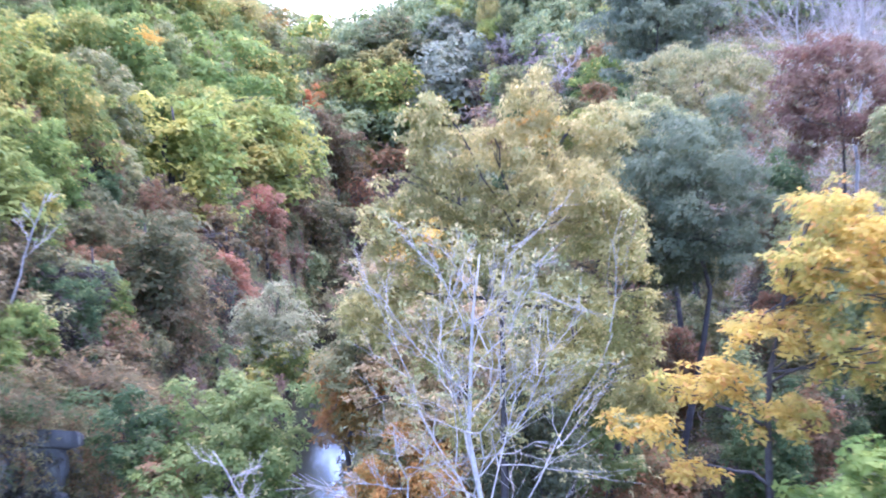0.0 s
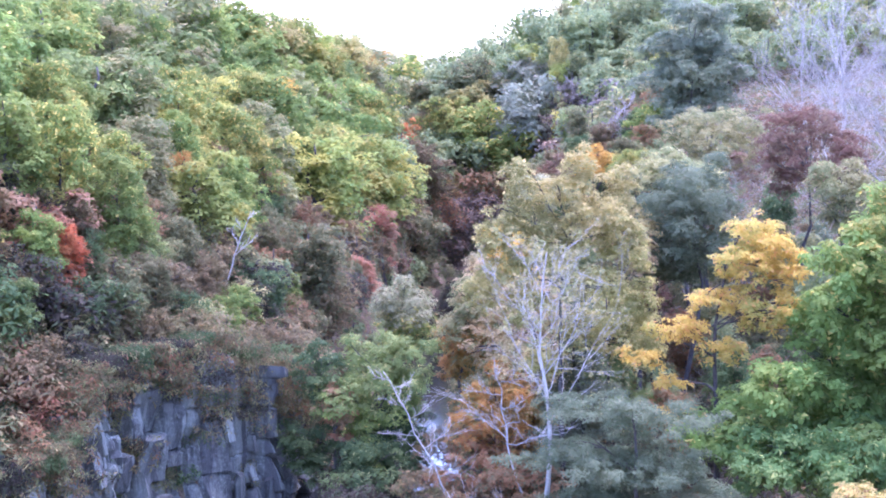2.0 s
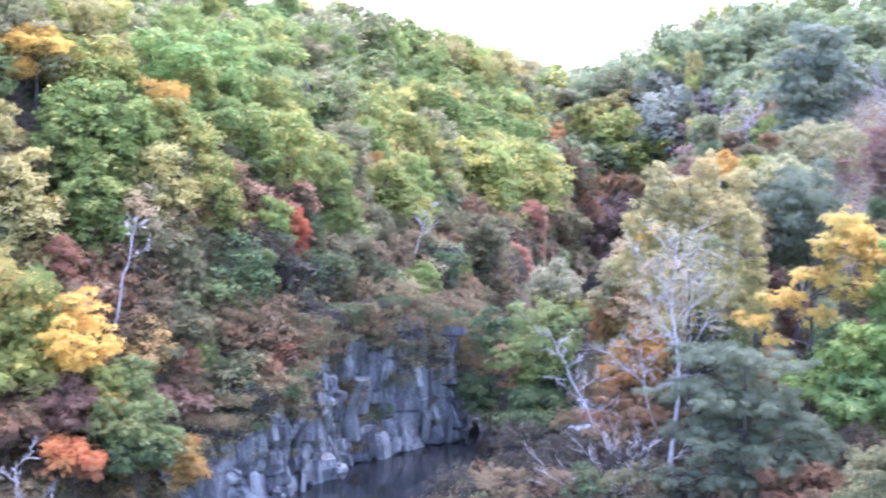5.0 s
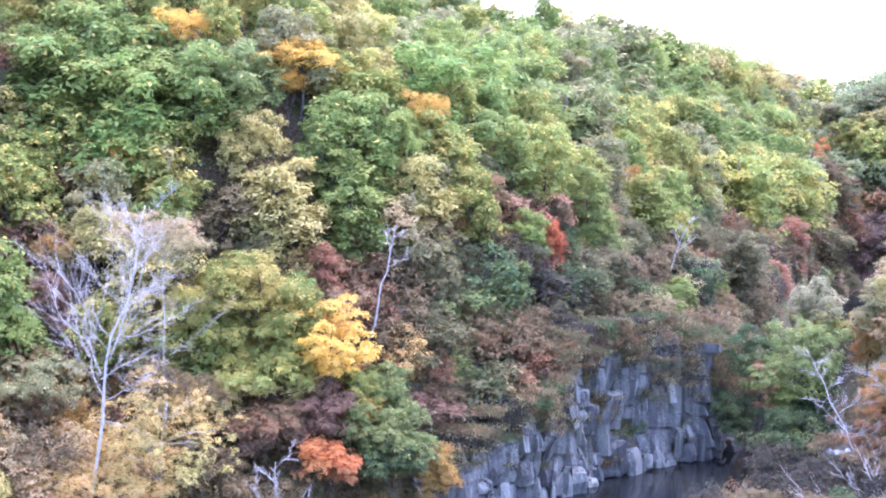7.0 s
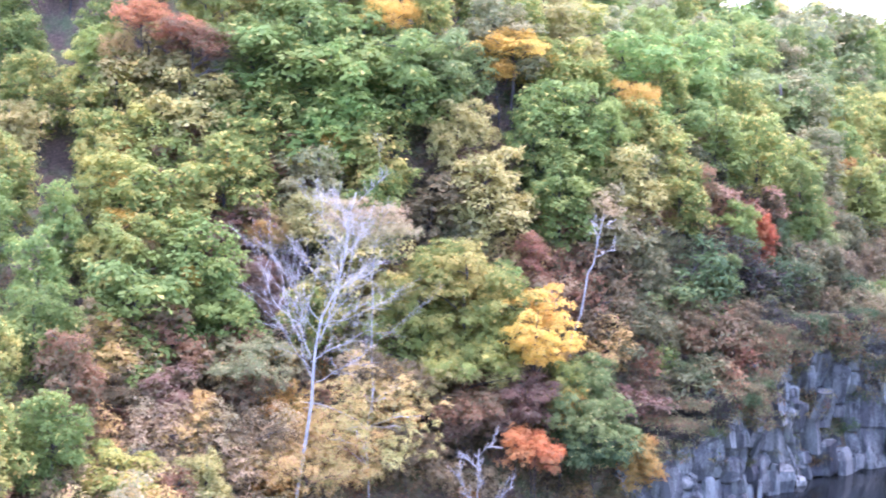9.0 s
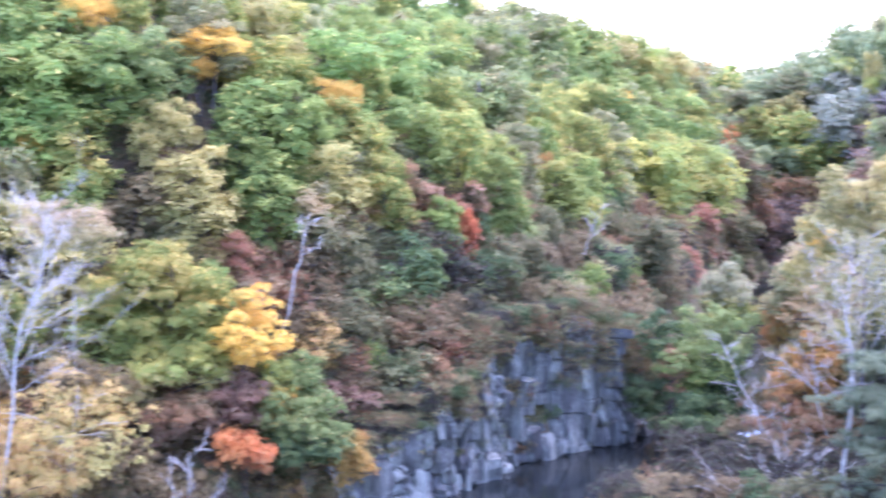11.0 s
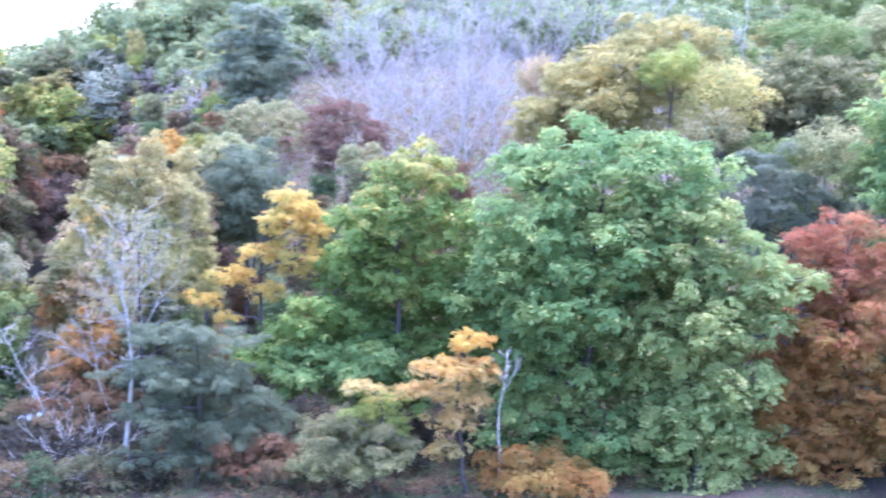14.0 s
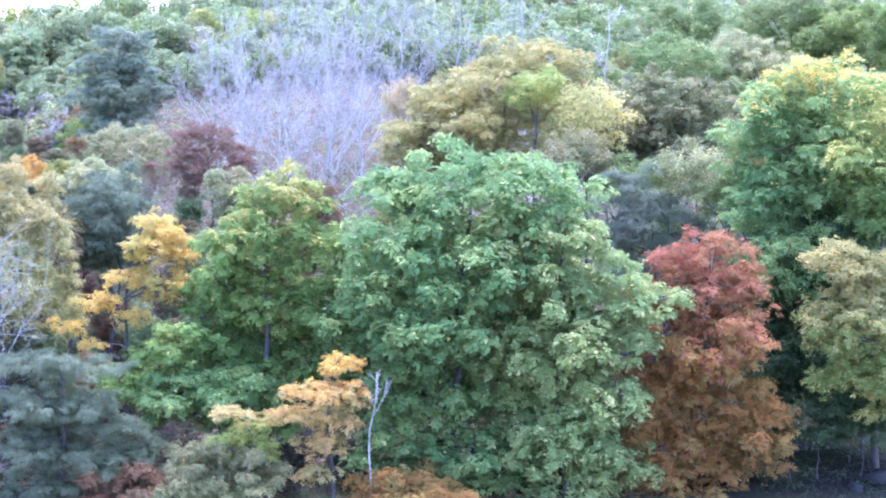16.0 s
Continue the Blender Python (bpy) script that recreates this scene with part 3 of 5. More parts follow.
leafy("willow_shrub", 12.3, 81.1, 7.2, 6.7, 4.2, "olive", "dull olive", leaf=0.2, clump=0.6, narrow=0.45, loose=0.3, flat=0.8)
leafy("maple_shrub", 22.1, 79.0, 5.3, 7.7, 2.9, "orange", leaf=0.24, clump=0.9)
leafy("maple_tree", 52.2, 81.8, 26.0, 7.0, 10.3, "green", "mixed green", leaf=0.27, clump=1.3)
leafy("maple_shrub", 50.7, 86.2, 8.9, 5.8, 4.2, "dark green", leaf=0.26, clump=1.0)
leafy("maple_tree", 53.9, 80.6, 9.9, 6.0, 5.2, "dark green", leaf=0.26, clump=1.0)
leafy("pine_tree", 44.7, 98.3, 19.7, 8.2, 8.6, "blue-green", leaf=0.24, clump=1.0, flat=0.6, narrow=0.35)
leafy("locust_tree", 63.5, 130.4, 34.5, 12.6, 9.3, "green", "dull green", leaf=0.28, clump=0.9, loose=0.3, flat=0.8, narrow=0.4)
leafy("locust_tree", 68.5, 122.1, 34.1, 12.2, 7.9, "green", "dull green", leaf=0.28, clump=0.9, loose=0.3, flat=0.8, narrow=0.4)
leafy("locust_tree", 61.9, 116.6, 29.9, 8.5, 6.5, "dull green", "olive", leaf=0.27, clump=0.9, loose=0.3, flat=0.8, narrow=0.4)
leafy("locust_tree", 72.8, 117.3, 33.2, 11.5, 7.3, "green", leaf=0.28, clump=0.9, loose=0.3, flat=0.8, narrow=0.4)
leafy("maple_tree", 18.1, 111.5, 20.2, 4.1, 5.1, "olive", leaf=0.24, clump=0.9)
leafy("maple_tree", 18.6, 126.6, 22.2, 7.8, 5.8, "dark red", leaf=0.26, clump=0.7, loose=0.5, cover=0.85)
leafy("maple_tree", 13.4, 133.3, 22.5, 8.1, 5.6, "pinkish brown", "olive", leaf=0.24, clump=0.7, loose=0.6, cover=0.7, split=0.2)
leafy("maple_tree", 10.0, 123.6, 19.9, 6.6, 4.2, "dull olive", "olive", leaf=0.24, clump=0.7, loose=0.5)
leafy("pine_tree", 9.7, 113.6, 19.5, 6.5, 7.4, "dark blue-green", leaf=0.24, clump=0.8, flat=0.8, narrow=0.4, loose=0.4)
leafy("locust_tree", 40.6, 117.2, 29.1, 15.5, 10.3, "golden olive", leaf=0.32, clump=0.6, flat=0.85, narrow=0.5, loose=0.12, cover=0.9, core=0.6, boughs=((-7.6, 16.1, 5.2, 2.8), (-4.0, 16.6, 7.5, 4.2), (-5.8, 18.8, 4.2, 2.3), (-0.4, 19.7, 8.9, 3.8), (3.1, 21.9, 8.0, 3.3), (4.9, 18.4, 8.0, 4.7), (0.4, 15.7, 8.9, 4.2), (-6.3, 14.8, 5.6, 3.3), (-3.1, 13.5, 7.0, 2.8)))
leafy("locust_tree", 52.0, 110.4, 26.9, 12.5, 9.2, "dull olive", "olive", leaf=0.32, clump=0.6, flat=0.85, narrow=0.5, loose=0.12, cover=0.9, core=0.6, boughs=((-3.5, 18.7, 7.4, 4.6), (0.0, 20.9, 8.8, 3.7), (3.1, 18.2, 6.9, 5.1), (-0.9, 16.0, 8.8, 4.2), (3.1, 14.7, 6.0, 3.7), (-4.4, 15.2, 6.0, 3.7)))
leafy("pine_tree", 4.5, 85.4, 11.7, 8.0, 9.6, "dark blue-green", leaf=0.22, loose=0.4, clump=0.6, flat=0.45, narrow=0.3, cover=1.0, core=0.5, boughs=((-1.6, 8.4, 4.3, 1.5), (1.3, 7.9, 4.6, 1.7), (-2.5, 6.5, 4.6, 1.5), (0.3, 6.0, 6.6, 1.8), (2.8, 4.9, 3.6, 1.7), (-1.9, 4.1, 5.0, 1.7), (1.3, 3.2, 6.6, 1.8), (-1.6, 1.7, 6.0, 1.7), (1.9, 0.9, 5.3, 1.7)))
leafy("pine_tree", 8.7, 86.1, 6.6, 4.7, 4.4, "dark blue-green", leaf=0.22, loose=0.4, clump=0.6, flat=0.45, narrow=0.3, cover=1.0, core=0.5, boughs=((0.0, 3.5, 3.7, 1.5), (-0.6, 2.1, 4.7, 1.7), (0.6, 0.6, 4.7, 1.7)))
leafy("maple_shrub", 7.9, 83.6, 5.6, 5.9, 2.6, "rust brown", leaf=0.2, clump=0.7, cover=0.7)

# centre
leafy("poplar_tree", 2.3, 98.0, 20.0, 8.2, 7.5, "pale olive", "cream", leaf=0.21, clump=0.42, cover=0.75, narrow=0.45, loose=0.15, flat=1.0, core=0, boughs=((-0.4, 16.9, 3, 1.7), (-2.3, 15.6, 3, 2), (1.2, 15.6, 3.5, 2), (-3.9, 14.4, 1.9, 1.7), (-0.8, 14, 3.7, 2), (2.8, 14.2, 2.7, 2.3), (-2.8, 12.8, 2.4, 1.7), (1.2, 12.4, 3, 1.7), (-4.3, 12.1, 1.9, 2.3), (3.5, 11.4, 1.9, 2.3), (-2, 11, 2.4, 2), (0.8, 10.1, 2.7, 2), (3.7, 9, 1.9, 2), (-1.3, 8.2, 2.2, 1.8), (0.4, 18.2, 1.6, 1.8), (-2.6, 17.4, 1.5, 1.8), (2.4, 17.2, 1.6, 1.8)))
leafy("poplar_tree", 5.7, 112.9, 18.0, 4.3, 5.6, "tan", "cream", leaf=0.24, clump=1.0, cover=0.9)
leafy("poplar_tree", 0.7, 120.0, 18.5, 3.2, 2.7, "pale grey-green", leaf=0.22, clump=0.8)
leafy("maple_tree", -1.0, 112.0, 15.9, 3.8, 6.0, "tan", "golden", leaf=0.24, clump=0.8, cover=0.9)
leafy("pine_tree", 8.0, 115.7, 16.8, 4.9, 6.2, "dark blue-green", leaf=0.28, clump=1.1, flat=0.5, narrow=0.3)
leafy("maple_tree", 6.4, 164.9, 18.0, 3.9, 3.5, "golden", leaf=0.26, clump=0.8)
leafy("maple_tree", 9.5, 159.7, 18.3, 4.9, 3.4, "yellow-green", leaf=0.26, clump=0.8)
leafy("maple_tree", -3.3, 108.0, 12.8, 3.4, 5.3, "orange", "olive", leaf=0.24, clump=0.9)
leafy("maple_tree", -1.6, 102.0, 9.1, 4.6, 5.8, "rust brown", "orange", leaf=0.2, loose=0.6, narrow=0.4, clump=0.9, cover=0.9)
leafy("maple_tree", 0.0, 104.0, 10.2, 5.1, 7.4, "orange", "tan", leaf=0.24, clump=0.9, cover=0.8)
leafy("maple_tree", -1.3, 98.0, 5.7, 7.0, 4.2, "brown", "rust brown", leaf=0.24, clump=0.9, cover=0.8)
leafy("alder_tree", -8.6, 109.7, 9.9, 6.6, 8.2, "green", "dull green", leaf=0.26, clump=0.8, flat=0.8)
leafy("alder_tree", -11.7, 109.4, 9.7, 3.1, 4.3, "dark green", leaf=0.26, clump=0.9)
leafy("maple_tree", -10.6, 108.0, 7.7, 2.1, 3.5, "red", leaf=0.22, clump=0.6)
leafy("alder_shrub", -12.4, 108.3, 5.2, 3.5, 3.9, "dark green", leaf=0.24, clump=0.8)
leafy("alder_shrub", -8.0, 125.7, 10.9, 4.4, 5.3, "mixed green", "pale grey-green", leaf=0.24, clump=0.9)
leafy("maple_shrub", -2.2, 149.9, 9.0, 5.0, 2.6, "olive", leaf=0.28, clump=0.8)
leafy("maple_shrub", -1.8, 139.9, 8.6, 4.2, 2.5, "brown", leaf=0.28, clump=0.8)
# shrubs at the water's edge, their dimness put into the leaf colour
leafy("alder_shrub", -8.3, 89.6, 3.2, 4.9, 2.4, "dark shaded brown", "brown", leaf=0.2, clump=0.6, cover=0.6, loose=0.6)
leafy("alder_shrub", -4.5, 86.4, 4.0, 5.4, 2.6, "dark shaded brown", "brown", leaf=0.2, clump=0.6, cover=0.6, loose=0.6)
leafy("alder_shrub", -7.4, 99.7, 3.0, 3.9, 2.3, "dark shaded brown", leaf=0.2, clump=0.6, cover=0.8)
leafy("alder_shrub", -1.0, 86.0, 4.6, 4.7, 3.0, "dark shaded brown", "dull olive", leaf=0.2, clump=0.6, cover=0.6, loose=0.6)
leafy("alder_shrub", -8.5, 105.7, 4.6, 5.7, 4.0, "dark shaded brown", "dark green", leaf=0.22, clump=0.8)
leafy("alder_shrub", -4.9, 94.9, 4.2, 5.9, 3.0, "dark shaded brown", leaf=0.2, clump=0.7, cover=0.8)

leafy("alder_tree", 0.2, 105.5, 13.6, 6.4, 8.5, "olive", "tan", leaf=0.22, clump=0.7, cover=0.9)
leafy("alder_tree", 4.4, 106.5, 14.2, 5.6, 9.0, "dull green", "pale olive", leaf=0.22, clump=0.7, cover=0.9)
leafy("maple_tree", -2.2, 110.5, 14.4, 3.4, 4.6, "amber", "tan", leaf=0.22, clump=0.6, cover=0.8)

leafy("maple_shrub", -4.4, 106.0, 5.4, 3.6, 3.6, "rust brown", "brown", leaf=0.2, clump=0.45, cover=0.4, loose=0.8)
leafy("alder_shrub", -5.6, 101.0, 4.6, 3.0, 3.0, "dull olive", "brown", leaf=0.2, clump=0.45, cover=0.35, loose=0.8)

# left bank, near
leafy("oak_tree", -37.6, 83.9, 16.6, 7.7, 8.1, "yellow-green", "mixed green", leaf=0.26, clump=0.8, flat=0.8, loose=0.25)
leafy("maple_tree", -32.8, 83.8, 13.4, 5.9, 4.8, "golden", "orange gold", leaf=0.26, clump=0.65, flat=0.5, loose=0.25, cover=0.95, split=0.7)
leafy("maple_shrub", -30.9, 83.5, 9.9, 2.4, 3.8, "golden", "yellow-green", leaf=0.24, clump=0.5, flat=0.8, loose=0.4)
leafy("maple_shrub", -36.7, 82.2, 11.1, 6.9, 3.8, "golden olive", "yellow-green", leaf=0.24, clump=0.7, flat=0.8, loose=0.3)
leafy("maple_tree", -35.6, 89.7, 16.3, 2.6, 4.0, "red", leaf=0.2, loose=0.6, narrow=0.4, clump=0.7)
leafy("sumac_shrub", -31.6, 80.0, 6.6, 3.7, 3.0, "flame", "orange-red", leaf=0.2, loose=0.6, clump=0.7)
leafy("sumac_shrub", -35.6, 80.5, 8.5, 5.8, 3.1, "dark red", "rust brown", leaf=0.2, loose=0.6, clump=0.8)
leafy("sumac_shrub", -32.7, 81.7, 9.1, 3.7, 3.1, "dark red", leaf=0.2, loose=0.6, clump=0.7)
leafy("sumac_shrub", -26.6, 83.9, 5.8, 2.7, 3.1, "orange", leaf=0.2, loose=0.6, clump=0.6)
leafy("alder_shrub", -29.1, 83.1, 8.0, 5.5, 4.8, "dark green", "dull green", leaf=0.22, clump=0.8)
leafy("alder_shrub", -31.0, 85.6, 9.9, 4.2, 3.9, "dull green", leaf=0.22, clump=0.8)
leafy("alder_shrub", -40.7, 73.5, 7.7, 7.5, 4.3, "golden olive", "amber", leaf=0.19, clump=0.7, loose=0.85, narrow=0.4, cover=0.22)
leafy("alder_shrub", -44.5, 70.7, 7.9, 5.8, 3.9, "golden olive", "brown", leaf=0.19, clump=0.7, loose=0.85, narrow=0.4, cover=0.32)
leafy("alder_shrub", -39.2, 77.7, 10.6, 4.7, 4.0, "golden olive", "brown", leaf=0.19, clump=0.7, loose=0.85, narrow=0.4, cover=0.4)
leafy("alder_shrub", -46.6, 74.7, 11.5, 6.1, 4.4, "brown", "olive", leaf=0.24, clump=0.9, cover=0.9)
leafy("alder_shrub", -37.5, 76.3, 7.0, 5.3, 3.6, "brown", leaf=0.2, clump=0.7, cover=0.7)

# leafless trees
bare("birch_tree", 1.0, 88.0, 17.2, 6.4, PALE_BARK, girth=0.17, limbs=15, twigs=9, start=0.5, rise=(0.6, 1.7), stout=0.2, fine=0.007, leaves="olive", label="tall pale birch with sparse cream leaves by the river")
bare("birch_tree", -41.4, 70.8, 20.0, 7.8, PALE_BARK, girth=0.11, limbs=22, twigs=10, start=0.4, lean=(3.6, 0), rise=(0.3, 1.3), stout=0.2, fine=0.007, label="pale leafless birch tree leaning out from the bank")
bare("birch_tree", -3.1, 97.9, 10.0, 4.2, PALE_BARK, girth=0.06, limbs=10, twigs=7, lean=(-4.0, 0.5), start=0.35, stout=0.28, rise=(0.1, 0.8), fine=0.008, label="thin dead birch tree leaning over the water")
bare("birch_tree", -33.0, 88.8, 17.8, 2.4, PALE_BARK, girth=0.1, limbs=4, twigs=4, lean=(2.4, 0), start=0.75, stout=0.4, label="thin pale leaning birch trunk on the slope")
bare("birch_tree", -19.7, 120.0, 16.2, 3.0, PALE_BARK, girth=0.09, limbs=4, twigs=4, lean=(2.2, 0), start=0.55, stout=0.4, label="thin pale bare birch tree on the slope")
bare("birch_tree", 20.0, 79.5, 10.6, 2.6, PALE_BARK, girth=0.07, limbs=5, twigs=4, lean=(0.6, 0), start=0.7, stout=0.5, label="slim pale birch trunk with a forked top beside the sapling")
bare("birch_tree", 49.8, 117.9, 31.8, 5.8, PALE_BARK, girth=0.17, limbs=9, twigs=7, start=0.3, fine=0.02, label="pale leafless birch tree among yellow-green crowns")
bare("ash_tree", 25.2, 147.9, 30.0, 11.4, LILAC_BARK, girth=0.14, limbs=21, twigs=13, start=0.2, fine=0.011, rise=(0.7, 1.5), stout=0.5, label="leafless ash tree with fine lilac-grey twigs on the slope")
bare("ash_tree", 30.4, 155.0, 33.0, 11.4, LILAC_BARK, girth=0.14, limbs=21, twigs=13, start=0.2, fine=0.011, rise=(0.7, 1.5), stout=0.5, label="leafless ash tree with fine lilac-grey twigs on the slope")
bare("ash_tree", 33.1, 144.2, 29.7, 10.6, LILAC_BARK, girth=0.14, limbs=21, twigs=13, start=0.2, fine=0.011, rise=(0.7, 1.5), stout=0.5, label="leafless ash tree with fine lilac-grey twigs on the slope")
bare("ash_tree", 38.6, 155.3, 34.8, 11.5, LILAC_BARK, girth=0.14, limbs=21, twigs=13, start=0.2, fine=0.011, rise=(0.7, 1.5), stout=0.5, label="leafless ash tree with fine lilac-grey twigs on the slope")
bare("ash_tree", 36.4, 164.0, 37.0, 11.4, LILAC_BARK, girth=0.14, limbs=21, twigs=13, start=0.2, fine=0.011, rise=(0.7, 1.5), stout=0.5, label="leafless ash tree with fine lilac-grey twigs on the slope")
bare("ash_tree", 44.3, 158.9, 36.5, 11.2, LILAC_BARK, girth=0.14, limbs=21, twigs=13, start=0.2, fine=0.011, rise=(0.7, 1.5), stout=0.5, label="leafless ash tree with fine lilac-grey twigs on the slope")
bare("ash_tree", 50.9, 160.1, 37.5, 10.8, LILAC_BARK, girth=0.12, limbs=15, twigs=12, start=0.2, fine=0.01, rise=(0.7, 1.5), label="leafless ash tree with fine lilac-grey twigs on the slope")
bare("ash_tree", 58.5, 161.8, 38.4, 9.8, LILAC_BARK, girth=0.12, limbs=15, twigs=12, start=0.2, fine=0.01, rise=(0.7, 1.5), label="leafless ash tree with fine lilac-grey twigs on the slope")
bare("ash_tree", 24.9, 163.1, 30.8, 9.4, LILAC_BARK, girth=0.12, limbs=14, twigs=12, start=0.2, fine=0.01, rise=(0.7, 1.5), label="leafless ash tree with fine lilac-grey twigs on the slope")
bare("ash_tree", 27.5, 140.3, 24.0, 8.7, LILAC_BARK, girth=0.18, limbs=14, twigs=12, start=0.2, fine=0.01, rise=(0.7, 1.5), label="leafless ash tree with fine lilac-grey twigs on the slope")
bare("ash_tree", 11.0, 196.7, 21.6, 4.5, LILAC_BARK, girth=0.12, limbs=10, twigs=8, start=0.2, fine=0.03, label="leafless ash tree with fine lilac-grey twigs on the slope")
bare("ash_tree", 6.1, 224.4, 23.7, 5.1, LILAC_BARK, girth=0.12, limbs=10, twigs=8, start=0.2, fine=0.03, label="leafless ash tree with fine lilac-grey twigs on the slope")
bare("hazel_shrub", -33.5, 77.1, 5.7, 3.6, PALE_BARK, girth=0.05, limbs=9, twigs=6, start=0.1, fine=0.014, label="grey leafless shrub with a tangle of twigs")
bare("hazel_shrub", -3.0, 86.4, 3.4, 8.0, LILAC_BARK, girth=0.05, limbs=9, twigs=6, start=0.3, rise=(-0.05, 0.25), stout=0.6, fine=0.009, label="grey leafless shrub with long arching branches over the water")
bare("hazel_shrub", -2.1, 91.0, 3.7, 5.3, PALE_BARK, girth=0.05, limbs=9, twigs=6, start=0.1, fine=0.014, label="grey leafless shrub with a tangle of twigs")
bare("birch_tree", 0.0, 97.0, 11.0, 5.8, PALE_BARK, girth=0.07, limbs=7, twigs=7, lean=(-1.5, 0), rise=(-0.1, 0.5), start=0.5, fine=0.014, label="thin dead birch with drooping pale branches by the river")

# needle trees
leafy("pine_tree", 16.1, 171.2, 31.0, 9.5, 11.0, "blue-green", leaf=0.4, clump=0.9, flat=0.5, narrow=0.45, cover=1.15, boughs=((-1.2, 16.4, 4.6, 2.6), (1.8, 15.8, 4.4, 2.8), (-2.4, 13.4, 5, 2.6), (1.2, 13, 6.4, 2.8), (3.2, 10.8, 4.4, 2.4), (-2.8, 10, 5.6, 2.6), (0.6, 8.2, 7.4, 2.8)))
leafy("pine_tree", 15.4, 167.2, 26.6, 7.4, 8.0, "blue-green", "dark blue-green", leaf=0.36, clump=0.8, flat=0.5, narrow=0.45)
conifer("pine_tree", 2.7, 100.0, 13.7, 5.0, "dark blue-green", tiers=7, peak=1.6)
leafy("birch_tree", -38.2, 73.7, 10.6, 7.1, 6.1, "golden olive", "amber", leaf=0.18, clump=0.6, cover=0.22, narrow=0.4, loose=0.8, bark=PALE_BARK, girth=0.05)
leafy("birch_tree", -41.0, 71.0, 6.7, 6.4, 2.9, "amber", leaf=0.18, clump=0.6, cover=0.4, narrow=0.4, loose=0.8)
leafy("birch_tree", -40.6, 78.1, 19.2, 5.0, 3.7, "olive", "tan", leaf=0.17, clump=0.7, cover=0.6, narrow=0.4, loose=0.7, bark=PALE_BARK, girth=0.05)
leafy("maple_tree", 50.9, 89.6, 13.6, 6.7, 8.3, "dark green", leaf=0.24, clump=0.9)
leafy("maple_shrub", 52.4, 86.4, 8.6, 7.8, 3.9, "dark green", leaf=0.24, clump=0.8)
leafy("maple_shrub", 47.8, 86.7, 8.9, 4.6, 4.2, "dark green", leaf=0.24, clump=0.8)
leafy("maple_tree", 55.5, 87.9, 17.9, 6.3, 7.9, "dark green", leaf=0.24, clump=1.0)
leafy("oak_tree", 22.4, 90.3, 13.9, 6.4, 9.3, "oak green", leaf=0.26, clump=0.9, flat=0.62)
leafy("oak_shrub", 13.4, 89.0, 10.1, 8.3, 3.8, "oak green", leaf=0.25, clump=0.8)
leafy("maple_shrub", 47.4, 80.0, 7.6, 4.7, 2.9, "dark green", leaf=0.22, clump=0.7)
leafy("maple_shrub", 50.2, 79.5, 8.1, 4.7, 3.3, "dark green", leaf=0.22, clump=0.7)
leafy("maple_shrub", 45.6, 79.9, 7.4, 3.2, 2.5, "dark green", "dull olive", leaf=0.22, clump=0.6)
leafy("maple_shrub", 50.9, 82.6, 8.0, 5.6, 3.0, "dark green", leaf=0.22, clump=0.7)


# the rest of the woods: a few grown trees, set out over the slopes with differing foliage
def stand(seed, kind, width, tall, height, leaf, clump):
    """A tree's two meshes, to be shared."""
    rng = np.random.default_rng(seed)
    if kind == "shrub":
        puffs = crown_clumps(rng, (0, 0, 0), height - tall / 2, width, tall, clump, 0.9)
    else:
        puffs = crown_clumps(rng, (0, 0, 0), height - tall / 2, width, tall, clump, 0.95, 0.5)
    area = sum(4 * math.pi * (q[1][0] * q[1][2]) for q in puffs)
    count = int((0.58 if kind == "shrub" else 0.8) * area / (3 * 0.4 * 0.7 * leaf ** 2))
    wood = wood_of("trunk", rng, None, puffs, height, 0.05 + 0.013 * height if kind != "shrub" else 0.04, BARK, (0, 0), 7)
    return wood, foliage("crown", rng, puffs, count, leaf, [LEAVES["green"]], None, 0.7 if kind == "tree" else 0.45, 0.1, 3, {"tree": 0.15, "spray": 0.5}.get(kind, 0.75))


GROVE = [(*stand(900 + i, "tree", w, h, top, 0.3, 0.85), w, h, top) for i, (w, h, top) in enumerate(((4.8, 7.2, 8.0), (4.2, 7.8, 8.6), (5.4, 6.6, 7.4), (4.0, 6.8, 7.6), (4.6, 8.2, 9.0), (5.8, 7.2, 8.2)))]
THICKET = [(*stand(960 + i, "shrub", w, h, top, 0.24, 0.42), w, h, top) for i, (w, h, top) in enumerate(((3.0, 2.3, 2.2), (2.2, 2.8, 2.7), (3.4, 2.2, 2.1), (2.0, 1.9, 1.8)))]
SPRAYS = [(*stand(930 + i, "spray", w, h, 2.2 * h, 0.25, 0.55), w, h, 2.2 * h) for i, (w, h) in enumerate(((4.4, 3.4), (4.0, 2.6), (4.8, 3.0)))]


